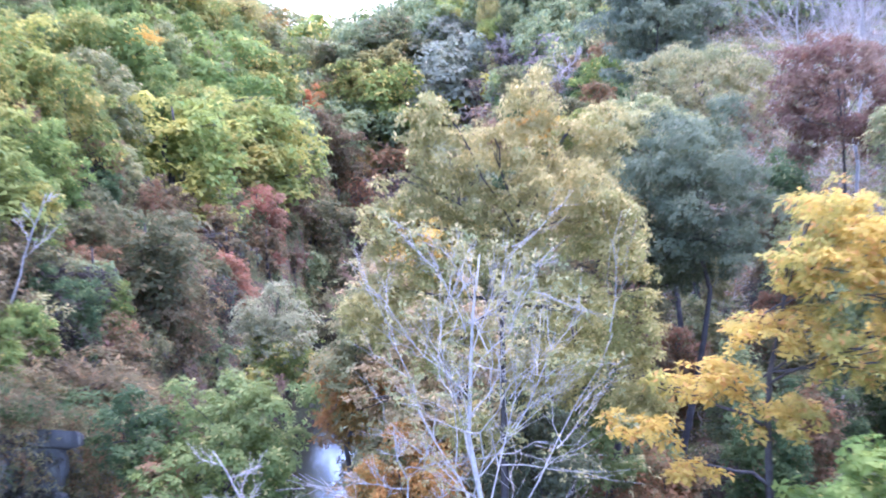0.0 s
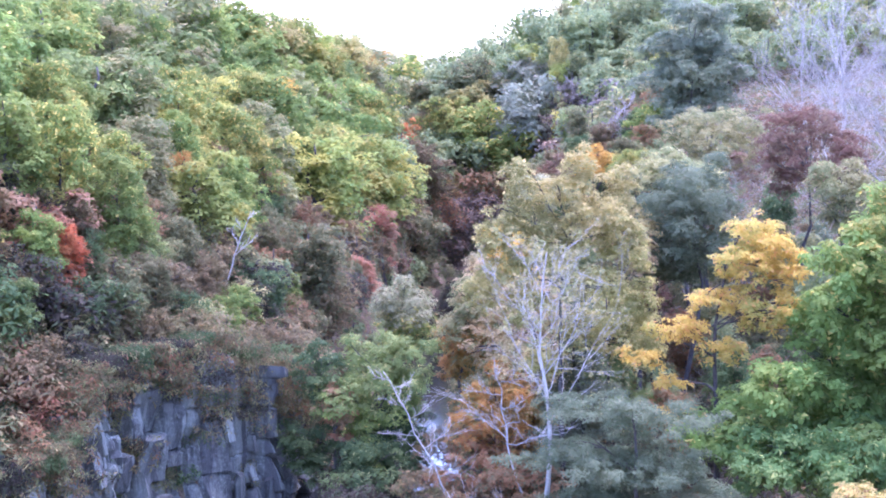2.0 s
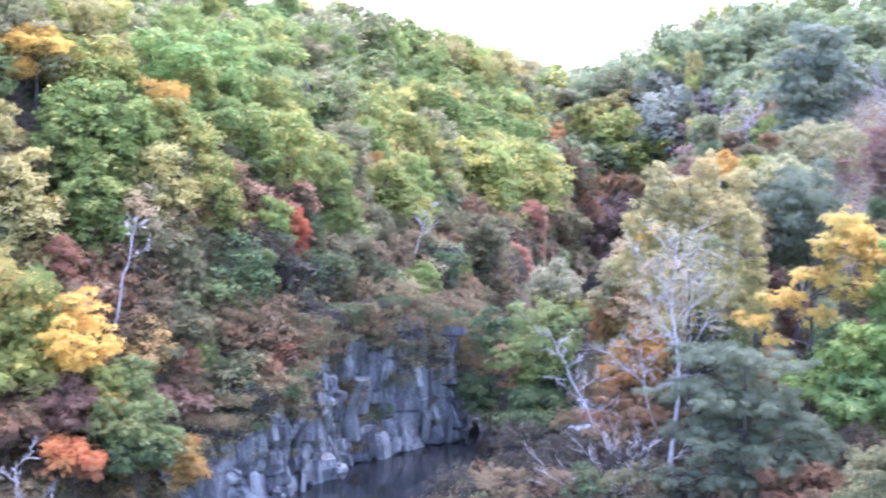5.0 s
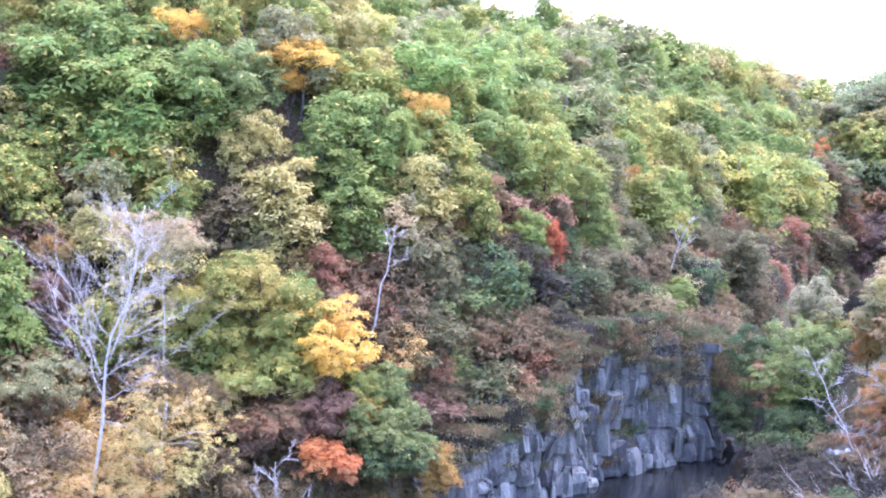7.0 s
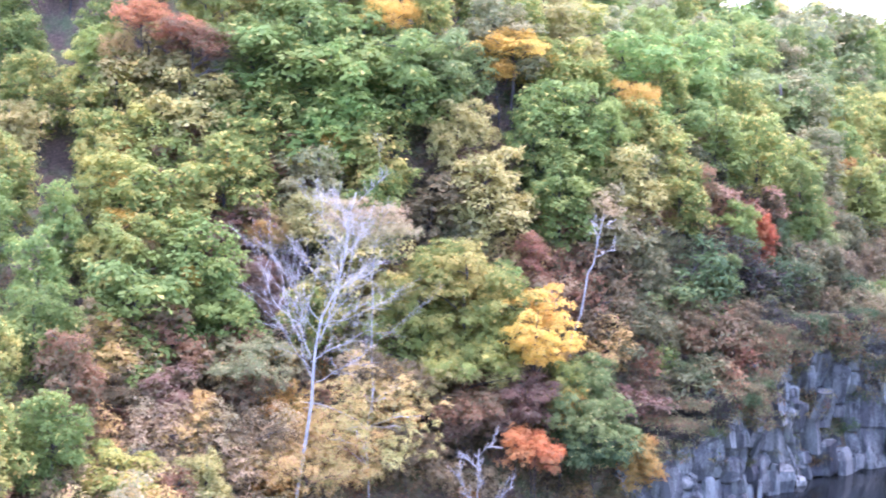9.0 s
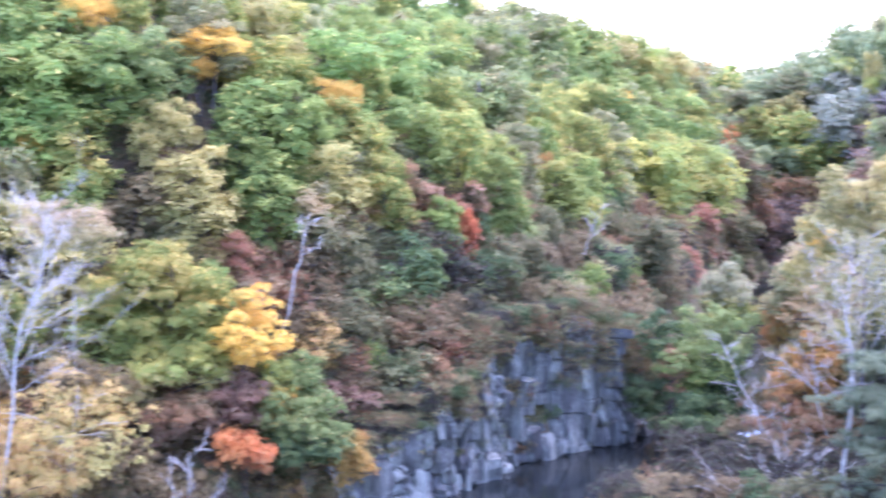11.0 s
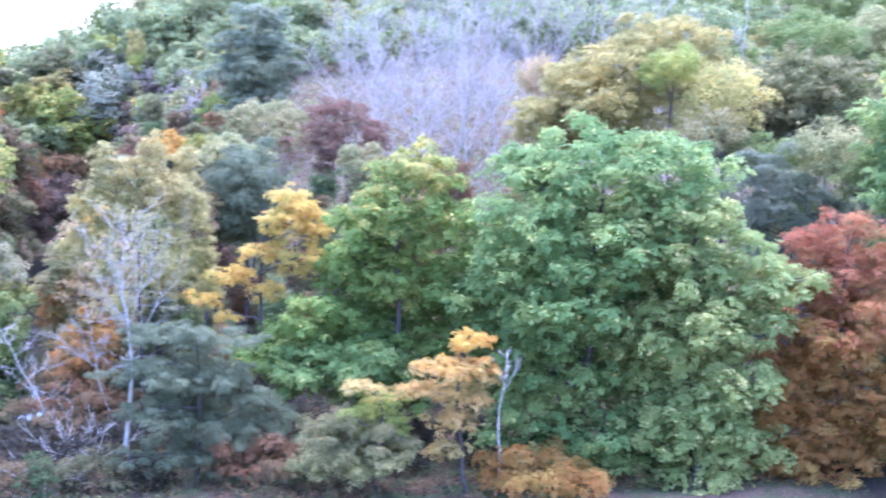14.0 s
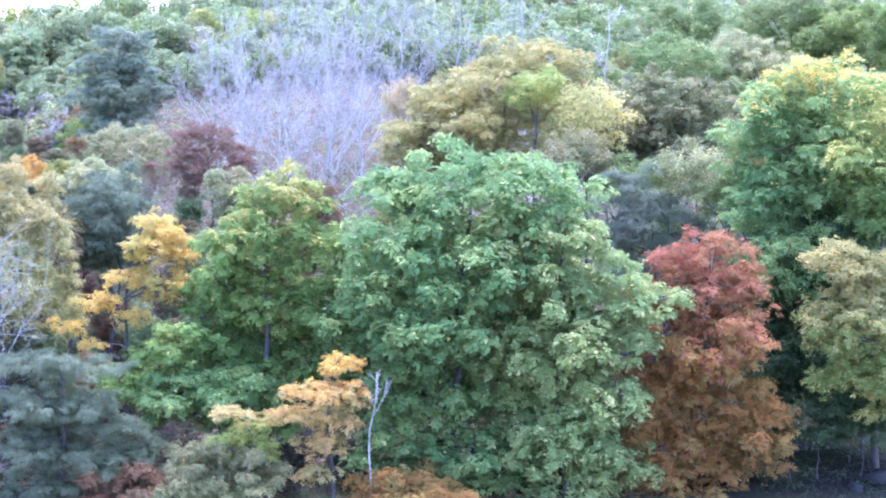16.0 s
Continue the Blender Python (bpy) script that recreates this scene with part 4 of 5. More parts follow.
def grown(name, x, y, top, width, colour, tall=0.0):
    """A tree or shrub of the shared stock, its crown topping out at the height top over the river and width wide.
    tall: how deep the crown is, where it is a small one held up by a longer trunk."""
    SERIAL[0] += 1
    rng = np.random.default_rng(SERIAL[0])
    shrub = name.endswith("shrub")
    stock = THICKET if shrub else SPRAYS if tall else GROVE
    wood, crown, wide, deep, high = stock[rng.integers(len(stock))]
    where = "across the valley" if y > 195 else "above the rock face" if y > 84 and x > -48 else "above the river bank"
    ob = plant(name, x, y, f"{colour} {name.replace('_', ' ')} {where}", "shrub" if shrub else "tree", ("undergrowth " if shrub else "trees ") + where)
    height = max(top - ob.location.z, 1.3)
    ob.rotation_euler.z = rng.uniform(0, 6.28)
    k = width / wide
    ob.scale = (k, k * rng.uniform(0.9, 1.1), k)
    trunk, c = part("trunk", wood, ob), part("crown", crown, ob)
    grow_up = height / (k * high)
    trunk.scale.z = grow_up
    c.scale.z = tall / (k * deep) if tall else max(grow_up, 0.85)
    c.location.z = high * (grow_up - c.scale.z)
    c.material_slots[0].link = "OBJECT"
    c.material_slots[0].material = LEAVES[colour]
    return ob


# left slope, gully and far slope, tree by tree
grown("oak_tree", -61.2, 85.6, 29.5, 8.3, "golden olive")
grown("oak_tree", -56.6, 84.4, 26.6, 7.1, "golden olive")
grown("oak_tree", -61.5, 82.4, 26.9, 5.6, "mixed green")
grown("oak_tree", -57.5, 80.8, 23.7, 4.9, "yellow-green")
grown("oak_tree", -56.5, 76.1, 21.1, 5.1, "yellow-green")
grown("oak_tree", -54.0, 77.5, 20.5, 5.5, "mixed green")
grown("oak_tree", -52.2, 81.1, 22.2, 5.5, "mixed green")
grown("oak_tree", -54.7, 73.5, 18.1, 4.6, "yellow-green")
grown("oak_tree", -51.4, 75.3, 17.5, 5.7, "green")
grown("oak_tree", -52.3, 71.7, 15.5, 6.3, "green")
grown("oak_tree", -48.9, 75.5, 15.5, 4.4, "green")
grown("oak_tree", -52.8, 87.7, 28.7, 7.5, "bright green")
grown("oak_tree", -49.1, 88.5, 28.1, 6.6, "bright green")
grown("oak_tree", -47.4, 87.6, 25.1, 5.3, "bright green")
grown("oak_tree", -51.8, 86.0, 25.1, 6.6, "mixed green")
grown("oak_tree", -45.5, 87.7, 23.6, 4.8, "mixed green")
grown("oak_tree", -47.8, 84.6, 21.5, 5.1, "olive")
grown("oak_tree", -45.3, 91.4, 29.1, 7.0, "green")
grown("oak_tree", -51.9, 90.6, 30.9, 8.5, "green")
grown("oak_tree", -43.2, 93.7, 29.2, 5.8, "dull green")
grown("oak_tree", -48.9, 92.7, 30.6, 6.0, "green")
grown("oak_tree", -41.2, 91.1, 24.7, 4.0, "pale olive")
grown("oak_tree", -38.6, 89.6, 21.4, 4.7, "pale olive")
grown("oak_tree", -37.5, 100.4, 28.8, 5.6, "mixed green")
grown("oak_tree", -36.4, 96.6, 25.6, 6.2, "green")
grown("oak_tree", -37.3, 94.1, 23.6, 4.5, "green")
grown("oak_tree", -35.1, 92.8, 21.0, 4.4, "green")
grown("oak_tree", -35.0, 105.1, 28.9, 6.3, "bright green")
grown("oak_tree", -33.6, 97.6, 24.3, 4.2, "green")
grown("oak_tree", -32.5, 100.9, 24.5, 5.1, "mixed green")
grown("oak_tree", -33.7, 113.1, 29.1, 7.2, "bright green")
grown("oak_tree", -31.2, 101.3, 23.6, 4.7, "mixed green")
grown("oak_tree", -28.7, 106.2, 24.3, 4.9, "green")
grown("oak_tree", -33.8, 130.1, 30.3, 8.2, "green")
grown("oak_tree", -28.9, 126.3, 26.3, 9.0, "dull green")
grown("oak_tree", -34.6, 152.9, 31.8, 10.3, "olive")
grown("oak_tree", -39.3, 123.9, 31.7, 7.9, "olive")
grown("oak_tree", -39.0, 103.3, 31.0, 6.7, "golden olive")
grown("oak_tree", -41.4, 98.0, 31.0, 5.6, "olive")
grown("oak_tree", -32.1, 96.8, 21.6, 5.8, "golden olive")
grown("oak_tree", -29.1, 99.4, 21.0, 4.2, "mixed green")
grown("oak_tree", -25.3, 120.6, 22.0, 5.6, "olive")
grown("oak_tree", -60.0, 78.5, 23.7, 3.7, "mixed green")
grown("oak_tree", -63.7, 83.7, 28.9, 4.4, "yellow-green")
grown("maple_tree", -61.0, 84.7, 30.7, 3.8, "flame", 2.0)
grown("maple_tree", -58.1, 84.8, 29.6, 3.7, "flame", 1.7)
grown("maple_tree", -58.9, 79.8, 22.1, 2.4, "orange", 2.3)
grown("maple_tree", -56.0, 82.9, 23.0, 2.4, "rust brown", 2.3)
grown("maple_tree", -51.8, 81.3, 21.0, 1.6, "golden", 1.4)
grown("maple_tree", -55.4, 74.5, 18.2, 1.9, "golden", 1.3)
grown("maple_tree", -56.5, 76.1, 20.1, 2.3, "golden", 1.3)
grown("maple_tree", -53.4, 74.4, 16.5, 1.8, "rust brown", 2.1)
grown("maple_tree", -49.2, 80.1, 17.3, 1.9, "orange", 1.8)
grown("maple_tree", -49.3, 70.5, 10.1, 3.8, "dark red")
grown("maple_tree", -51.2, 68.1, 10.1, 3.1, "brown")
grown("maple_tree", -48.4, 68.6, 8.2, 3.7, "dark red")
grown("maple_tree", -47.7, 63.7, 7.4, 4.8, "yellow-green")
grown("maple_tree", -44.5, 67.0, 6.4, 2.9, "pale olive")
grown("maple_tree", -46.9, 70.1, 8.7, 2.4, "amber")
grown("maple_tree", -44.1, 82.1, 17.2, 6.0, "golden olive")
grown("maple_tree", -47.2, 82.2, 18.8, 4.2, "golden olive", 3.1)
grown("maple_tree", -40.4, 91.1, 21.4, 2.8, "dark red")
grown("maple_tree", -50.5, 73.5, 12.4, 4.0, "rust brown")
grown("maple_tree", -51.9, 79.8, 17.5, 4.2, "dark red")
# skyline trees on the left ridge: yellow backlight painted as leaf colour
grown("oak_tree", -38.8, 171.7, 34.8, 10.7, "golden olive")
grown("oak_tree", -35.8, 178.4, 34.2, 9.5, "olive")
grown("oak_tree", -30.3, 197.7, 32.2, 9.7, "golden olive")
grown("oak_tree", -26.6, 208.3, 30.3, 9.3, "yellow-green", 4.9)
grown("oak_tree", -32.7, 187.2, 33.2, 9.2, "mixed green")
grown("oak_tree", -23.7, 223.7, 29.5, 8.2, "golden olive", 4.2)
grown("locust_tree", 43.9, 107.4, 25.5, 5.6, "golden olive", 4.9)
grown("locust_tree", 41.7, 103.9, 22.4, 5.0, "olive", 3.7)
grown("locust_tree", 45.4, 102.4, 20.7, 5.4, "dull green", 3.1)
grown("locust_tree", 47.5, 97.0, 21.9, 5.7, "olive", 4.6)
grown("locust_tree", 49.6, 93.7, 23.2, 3.9, "pale olive", 4.5)
grown("locust_tree", 47.8, 92.4, 19.7, 4.6, "dull green", 2.9)
grown("locust_tree", 34.2, 123.3, 26.2, 3.6, "tan", 4.2)
grown("locust_tree", 53.2, 113.1, 29.5, 6.6, "dull green", 4.1)
grown("locust_tree", 41.1, 110.6, 26.9, 5.2, "yellow-green", 3.3)
grown("maple_tree", -57.0, 84.6, 29.3, 4.6, "rust brown", 2.4)
grown("maple_tree", -56.7, 81.4, 21.8, 6.2, "rust brown")
grown("maple_tree", -51.0, 86.0, 23.0, 5.3, "rust brown")
grown("maple_tree", -51.3, 79.3, 17.0, 5.0, "dark red")
grown("maple_tree", -50.6, 73.0, 12.8, 5.5, "rust brown")
grown("maple_tree", -52.1, 69.9, 12.6, 4.0, "amber")
grown("maple_tree", -53.7, 70.2, 13.3, 3.0, "tan")
grown("maple_tree", -50.5, 74.5, 15.1, 1.5, "golden", 1.3)
grown("maple_tree", -47.6, 86.1, 22.5, 1.8, "golden", 1.3)
grown("maple_tree", -40.0, 96.9, 29.0, 4.7, "golden", 2.2)
grown("maple_tree", -40.5, 95.8, 27.0, 2.5, "golden", 1.5)
grown("maple_tree", -33.0, 101.6, 25.7, 3.7, "golden", 2.3)
grown("maple_tree", -47.6, 93.8, 31.1, 3.8, "golden", 2.2)
grown("maple_tree", -32.6, 95.4, 18.8, 4.5, "tan")
grown("maple_tree", -42.1, 88.9, 19.9, 4.4, "brown")
grown("maple_tree", -54.4, 87.7, 29.6, 5.5, "green", 2.9)
grown("maple_tree", -49.2, 81.0, 17.4, 2.3, "amber", 2.2)
grown("maple_tree", -51.6, 81.0, 18.8, 5.1, "rust brown")
grown("maple_tree", -61.9, 83.6, 28.7, 2.6, "amber", 3.0)
grown("maple_tree", -48.1, 78.4, 14.9, 2.6, "dark red")
grown("oak_tree", -25.3, 144.2, 24.6, 5.3, "yellow-green")
grown("oak_tree", -21.9, 124.5, 19.6, 5.6, "yellow-green")
grown("oak_tree", -23.3, 161.1, 25.0, 7.9, "green")
grown("oak_tree", -18.0, 154.1, 19.8, 8.1, "yellow-green")
grown("oak_tree", -15.0, 178.6, 18.5, 8.7, "yellow-green")
grown("oak_tree", -17.8, 173.9, 20.2, 11.3, "yellow-green")
grown("oak_tree", -22.7, 188.2, 24.8, 11.5, "green")
grown("oak_tree", -19.3, 210.7, 23.9, 7.7, "mixed green")
grown("oak_tree", -28.4, 205.2, 30.9, 12.6, "mixed green")
grown("oak_tree", -31.2, 185.8, 31.8, 12.2, "green")
grown("oak_tree", -23.6, 230.4, 28.6, 11.2, "olive")
grown("oak_tree", -34.3, 171.0, 32.6, 10.6, "olive")
grown("oak_tree", -38.2, 145.1, 33.2, 9.2, "green")
grown("oak_tree", -29.2, 145.5, 28.0, 8.4, "dull green")
grown("oak_tree", -28.8, 129.2, 26.2, 6.5, "olive")
grown("oak_tree", -18.6, 253.3, 27.5, 11.3, "mixed green")
grown("oak_tree", -26.0, 222.5, 29.7, 10.9, "mixed green")
grown("oak_tree", -17.4, 277.1, 27.6, 10.1, "mixed green")
grown("oak_tree", -15.3, 130.3, 14.4, 5.3, "dull olive")
grown("oak_tree", -11.6, 186.0, 9.8, 6.0, "dull olive")
grown("maple_tree", -22.1, 241.4, 28.1, 7.8, "orange", 2.8)
grown("maple_tree", -24.3, 175.5, 24.6, 3.2, "golden", 2.1)
grown("maple_tree", -16.0, 218.6, 19.3, 4.0, "orange-red")
grown("maple_tree", -13.2, 210.4, 16.7, 7.7, "brown")
grown("maple_tree", -13.6, 230.0, 20.8, 8.4, "brown")
grown("maple_tree", -13.7, 162.2, 12.9, 4.3, "red")
grown("maple_tree", -13.2, 143.8, 10.4, 3.5, "red")
grown("maple_tree", -19.5, 143.9, 16.8, 3.5, "olive")
grown("maple_tree", -29.0, 102.0, 20.0, 4.4, "rust brown")
grown("maple_tree", -26.5, 104.3, 18.6, 5.7, "red")
grown("maple_tree", -24.7, 103.9, 16.8, 2.0, "orange-red")
grown("maple_tree", -25.0, 113.3, 18.3, 3.8, "rust brown")
grown("maple_tree", -23.3, 125.9, 19.8, 2.1, "orange", 1.8)
grown("maple_tree", -23.0, 136.5, 19.8, 2.2, "rust brown", 2.6)
grown("maple_tree", -24.7, 120.3, 19.6, 4.5, "olive")
grown("maple_tree", -26.3, 123.6, 20.8, 4.6, "brown")
grown("oak_tree", -7.4, 230.5, 23.7, 7.0, "golden olive")
grown("oak_tree", -6.3, 234.9, 26.6, 8.6, "dull olive")
grown("oak_tree", -4.8, 225.3, 20.5, 9.1, "mixed green")
grown("oak_tree", -9.7, 227.2, 22.1, 7.3, "mixed green")
grown("oak_tree", -1.9, 224.2, 18.2, 8.2, "mixed green")
grown("oak_tree", -7.9, 222.9, 17.4, 8.1, "hazed green")
grown("oak_tree", 2.0, 226.2, 23.4, 11.9, "haze-blue green")
grown("oak_tree", -0.4, 234.6, 26.2, 9.5, "haze-blue green")
grown("oak_tree", -10.0, 233.2, 25.7, 7.5, "hazed green")
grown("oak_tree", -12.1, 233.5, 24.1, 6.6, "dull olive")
grown("oak_tree", -1.2, 228.2, 20.5, 7.4, "haze-blue green")
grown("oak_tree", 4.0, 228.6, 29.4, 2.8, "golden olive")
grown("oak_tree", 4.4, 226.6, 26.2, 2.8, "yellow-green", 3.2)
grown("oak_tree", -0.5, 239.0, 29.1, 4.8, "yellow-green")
grown("oak_tree", -2.1, 237.0, 27.8, 5.8, "hazed green")
grown("oak_tree", 8.6, 233.6, 32.8, 6.7, "hazed green")
grown("oak_tree", 14.5, 236.6, 34.9, 6.8, "hazed green")
grown("oak_tree", 3.0, 243.8, 32.6, 5.9, "hazed green")
grown("oak_tree", 21.9, 236.0, 35.3, 6.8, "hazed green")
grown("oak_tree", 10.8, 226.3, 27.8, 5.5, "hazed green")
grown("oak_tree", 16.8, 221.6, 31.2, 6.4, "hazed green")
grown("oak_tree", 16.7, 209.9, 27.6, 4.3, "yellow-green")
grown("oak_tree", 6.1, 228.1, 27.4, 4.6, "hazed green")
grown("oak_tree", 26.7, 215.3, 34.4, 7.2, "hazed green")
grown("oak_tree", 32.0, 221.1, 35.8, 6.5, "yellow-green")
grown("oak_tree", 23.2, 203.7, 30.4, 5.1, "hazed green")
grown("hazel_shrub", -27.2, 100.8, 16.2, 4.3, "dark shaded brown")
grown("hazel_shrub", -27.4, 97.4, 15.1, 5.0, "dark green")
grown("hazel_shrub", -31.1, 96.3, 17.0, 5.4, "dull olive")
grown("hazel_shrub", -31.2, 94.2, 14.0, 4.5, "rust brown")
grown("hazel_shrub", -28.2, 96.4, 13.7, 6.2, "dull green")
grown("hazel_shrub", -25.7, 96.2, 11.8, 5.3, "rust brown")
grown("hazel_shrub", -24.3, 96.2, 9.3, 4.9, "rust brown")
grown("hazel_shrub", -24.3, 95.8, 9.4, 3.2, "red")
grown("hazel_shrub", -27.6, 92.0, 9.9, 1.8, "green")
grown("hazel_shrub", -28.4, 93.0, 11.7, 4.0, "dull olive")
grown("hazel_shrub", -29.0, 89.0, 7.9, 5.0, "dark red")
grown("hazel_shrub", -22.7, 100.7, 11.9, 4.0, "dull olive")
grown("hazel_shrub", -22.3, 114.3, 15.6, 3.8, "olive")
grown("hazel_shrub", -22.6, 106.0, 15.1, 4.0, "dull olive")
grown("hazel_shrub", -21.2, 121.8, 15.3, 3.5, "dull olive")
grown("hazel_shrub", -18.2, 123.9, 12.9, 6.1, "dark shaded brown")
grown("hazel_shrub", -15.5, 117.4, 9.7, 5.3, "brown")
grown("hazel_shrub", -18.2, 107.7, 12.0, 4.0, "brown")
grown("hazel_shrub", -14.2, 129.6, 10.4, 4.7, "brown")
grown("hazel_shrub", -20.7, 103.6, 7.8, 1.9, "yellow-green")
grown("hazel_shrub", -21.3, 103.0, 9.3, 3.8, "brown")
grown("hazel_shrub", -15.6, 111.7, 7.0, 3.6, "rust brown")
grown("hazel_shrub", -14.4, 122.4, 7.5, 3.5, "brown")
grown("hazel_shrub", -24.0, 101.6, 14.1, 4.3, "dark shaded brown")
grown("hazel_shrub", -25.3, 100.9, 15.1, 3.4, "dark shaded brown")
grown("hazel_shrub", -15.2, 148.0, 12.0, 5.4, "dark shaded brown")
grown("hazel_shrub", -16.0, 132.2, 11.3, 4.3, "brown")
grown("hazel_shrub", -11.4, 173.2, 4.4, 7.0, "dull olive")
grown("hazel_shrub", -33.4, 93.4, 16.2, 4.6, "brown")
grown("hazel_shrub", -32.0, 90.1, 12.1, 4.8, "brown")
grown("hazel_shrub", -30.3, 90.2, 10.6, 3.6, "dull olive")
grown("hazel_shrub", -23.0, 100.2, 10.1, 2.5, "dull olive")
grown("hazel_shrub", -25.8, 92.5, 8.4, 4.3, "dull olive")
grown("hazel_shrub", -24.3, 94.9, 6.8, 4.0, "rust brown")
grown("hazel_shrub", -32.9, 91.0, 13.5, 3.6, "rust brown")
grown("hazel_shrub", -31.2, 92.1, 12.7, 4.0, "brown")
grown("maple_shrub", -9.7, 219.6, 12.6, 4.0, "amber")
grown("maple_shrub", -10.9, 212.3, 10.5, 6.0, "rust brown")
grown("maple_shrub", -4.2, 219.8, 13.2, 8.0, "rust brown")
grown("maple_shrub", -7.2, 215.3, 10.3, 9.6, "plum")
grown("maple_shrub", -7.4, 220.1, 13.2, 8.0, "rust brown")
grown("maple_shrub", 1.3, 224.6, 17.4, 4.6, "rust brown")
grown("maple_shrub", 4.0, 199.0, 16.2, 7.3, "plum")
grown("maple_shrub", -10.1, 211.6, 6.0, 7.7, "plum")
grown("maple_shrub", -4.9, 214.5, 8.5, 6.1, "plum")
grown("maple_shrub", 9.5, 212.8, 22.4, 9.5, "lilac-grey")
grown("maple_shrub", 7.6, 226.1, 23.8, 10.1, "lilac-grey")
grown("maple_shrub", 13.2, 195.8, 21.3, 5.6, "lilac-grey")
grown("maple_shrub", 15.3, 210.4, 24.3, 4.3, "plum")
grown("maple_shrub", 10.8, 195.1, 19.6, 6.4, "lilac-grey")
grown("maple_shrub", 11.4, 221.9, 23.8, 5.4, "plum")
grown("maple_shrub", 5.2, 220.1, 20.3, 8.0, "plum")

PLACED = [(o.location.x, o.location.y) for o in scene.objects if o.type == "EMPTY"]


def grow(name, stock, x, y, colour, size, rng, where):
    wood, crown, *_ = stock[rng.integers(len(stock))]
    shrub = name.endswith("shrub")
    ob = plant(name, x, y, f"{colour} {name.replace('_', ' ')} {where}", "shrub" if shrub else "tree", ("undergrowth " if shrub else "trees ") + where)
    ob.rotation_euler.z = rng.uniform(0, 6.28)
    ob.scale = (size * rng.uniform(0.9, 1.12), size * rng.uniform(0.9, 1.12), size * rng.uniform(0.9, 1.15))
    part("trunk", wood, ob)
    c = part("crown", crown, ob)
    c.material_slots[0].link = "OBJECT"
    c.material_slots[0].material = LEAVES[colour]


def sites(rng, area, gap, clear, keep, limit):
    """Places at uneven spacing over a stretch of the plan, clear of what stands there."""
    x0, x1, y0, y1 = area
    mine, tries, taken = [], 0, np.array(PLACED)
    while tries < 9000 and len(mine) < limit:
        tries += 1
        x, y = rng.uniform(x0, x1), rng.uniform(y0, y1)
        if keep(x, y) and not any((x - a) ** 2 + (y - b) ** 2 < gap ** 2 for a, b in mine) and ((taken - (x, y)) ** 2).sum(1).min() > clear ** 2:
            mine.append((x, y))
    PLACED.extend(mine)
    return mine


def tones_of(colours):
    tones, odds = zip(*colours)
    return tones, np.array(odds, float) / sum(odds)


def scatter(seed, name, stock, area, gap, clear, colours, size, where, keep, limit=300):
    """Trees, each an object of its own."""
    rng = np.random.default_rng(seed)
    tones, odds = tones_of(colours)
    for x, y in sites(rng, area, gap, clear, keep, limit):
        grow(name, stock, x, y, tones[rng.choice(len(tones), p=odds)], rng.uniform(*size), rng, where)


def woods(seed, name, area, gap, clear, colours, size, leaf, keep, limit, label, clump=1.0, per=0.9):
    """Far trees that nobody could count, joined: all crowns in one mesh, all trunks in another."""
    rng = np.random.default_rng(seed)
    tones, odds = tones_of(colours)
    pos, nrm, index, verts, faces = [], [], [], [], []
    for x, y in sites(rng, area, gap, clear, keep, limit):
        s = rng.uniform(*size)
        w, h = 5.0 * s * rng.uniform(0.85, 1.2), 6.4 * s * rng.uniform(0.85, 1.15)
        foot = np.array((x, y, float(ground_z(x, y))))
        puffs = crown_clumps(rng, (0, 0, 0), h * 0.5, w, h, clump, 0.6, 0.55)
        count = int(per * sum(4 * math.pi * q[1][0] * q[1][2] for q in puffs) / (3 * 0.28 * leaf ** 2))
        k = rng.integers(len(puffs), size=count)
        d = rng.normal(0, 1, (count, 3)) + (0, 0, 0.35)
        d /= np.linalg.norm(d, axis=1)[:, None]
        c, r = np.array([q[0] for q in puffs]), np.array([q[1] for q in puffs])
        pos.append(foot + c[k] + d * r[k] * rng.uniform(0.7, 1.15, (count, 1)))
        nrm.append(0.75 * d + np.array((0, 0, 0.55)) + rng.normal(0, 0.4, (count, 3)))
        index.append(np.full(count, rng.choice(len(tones), p=odds)))
        tube(verts, faces, bent(rng, foot - (0, 0, 0.6), foot + (0, 0, h), 5, 0.15), np.linspace(0.16, 0.04, 5), 5)
    ob = new(name, leaf_mesh(name, rng, np.concatenate(pos), np.concatenate(nrm), leaf, [LEAVES[t] for t in tones], np.concatenate(index), 0.7, 0.1, 3))
    tagged(ob, label, "forest", kind="stuff")
    part("trunks", mesh_of("trunks", verts, faces, BARK, True), ob)


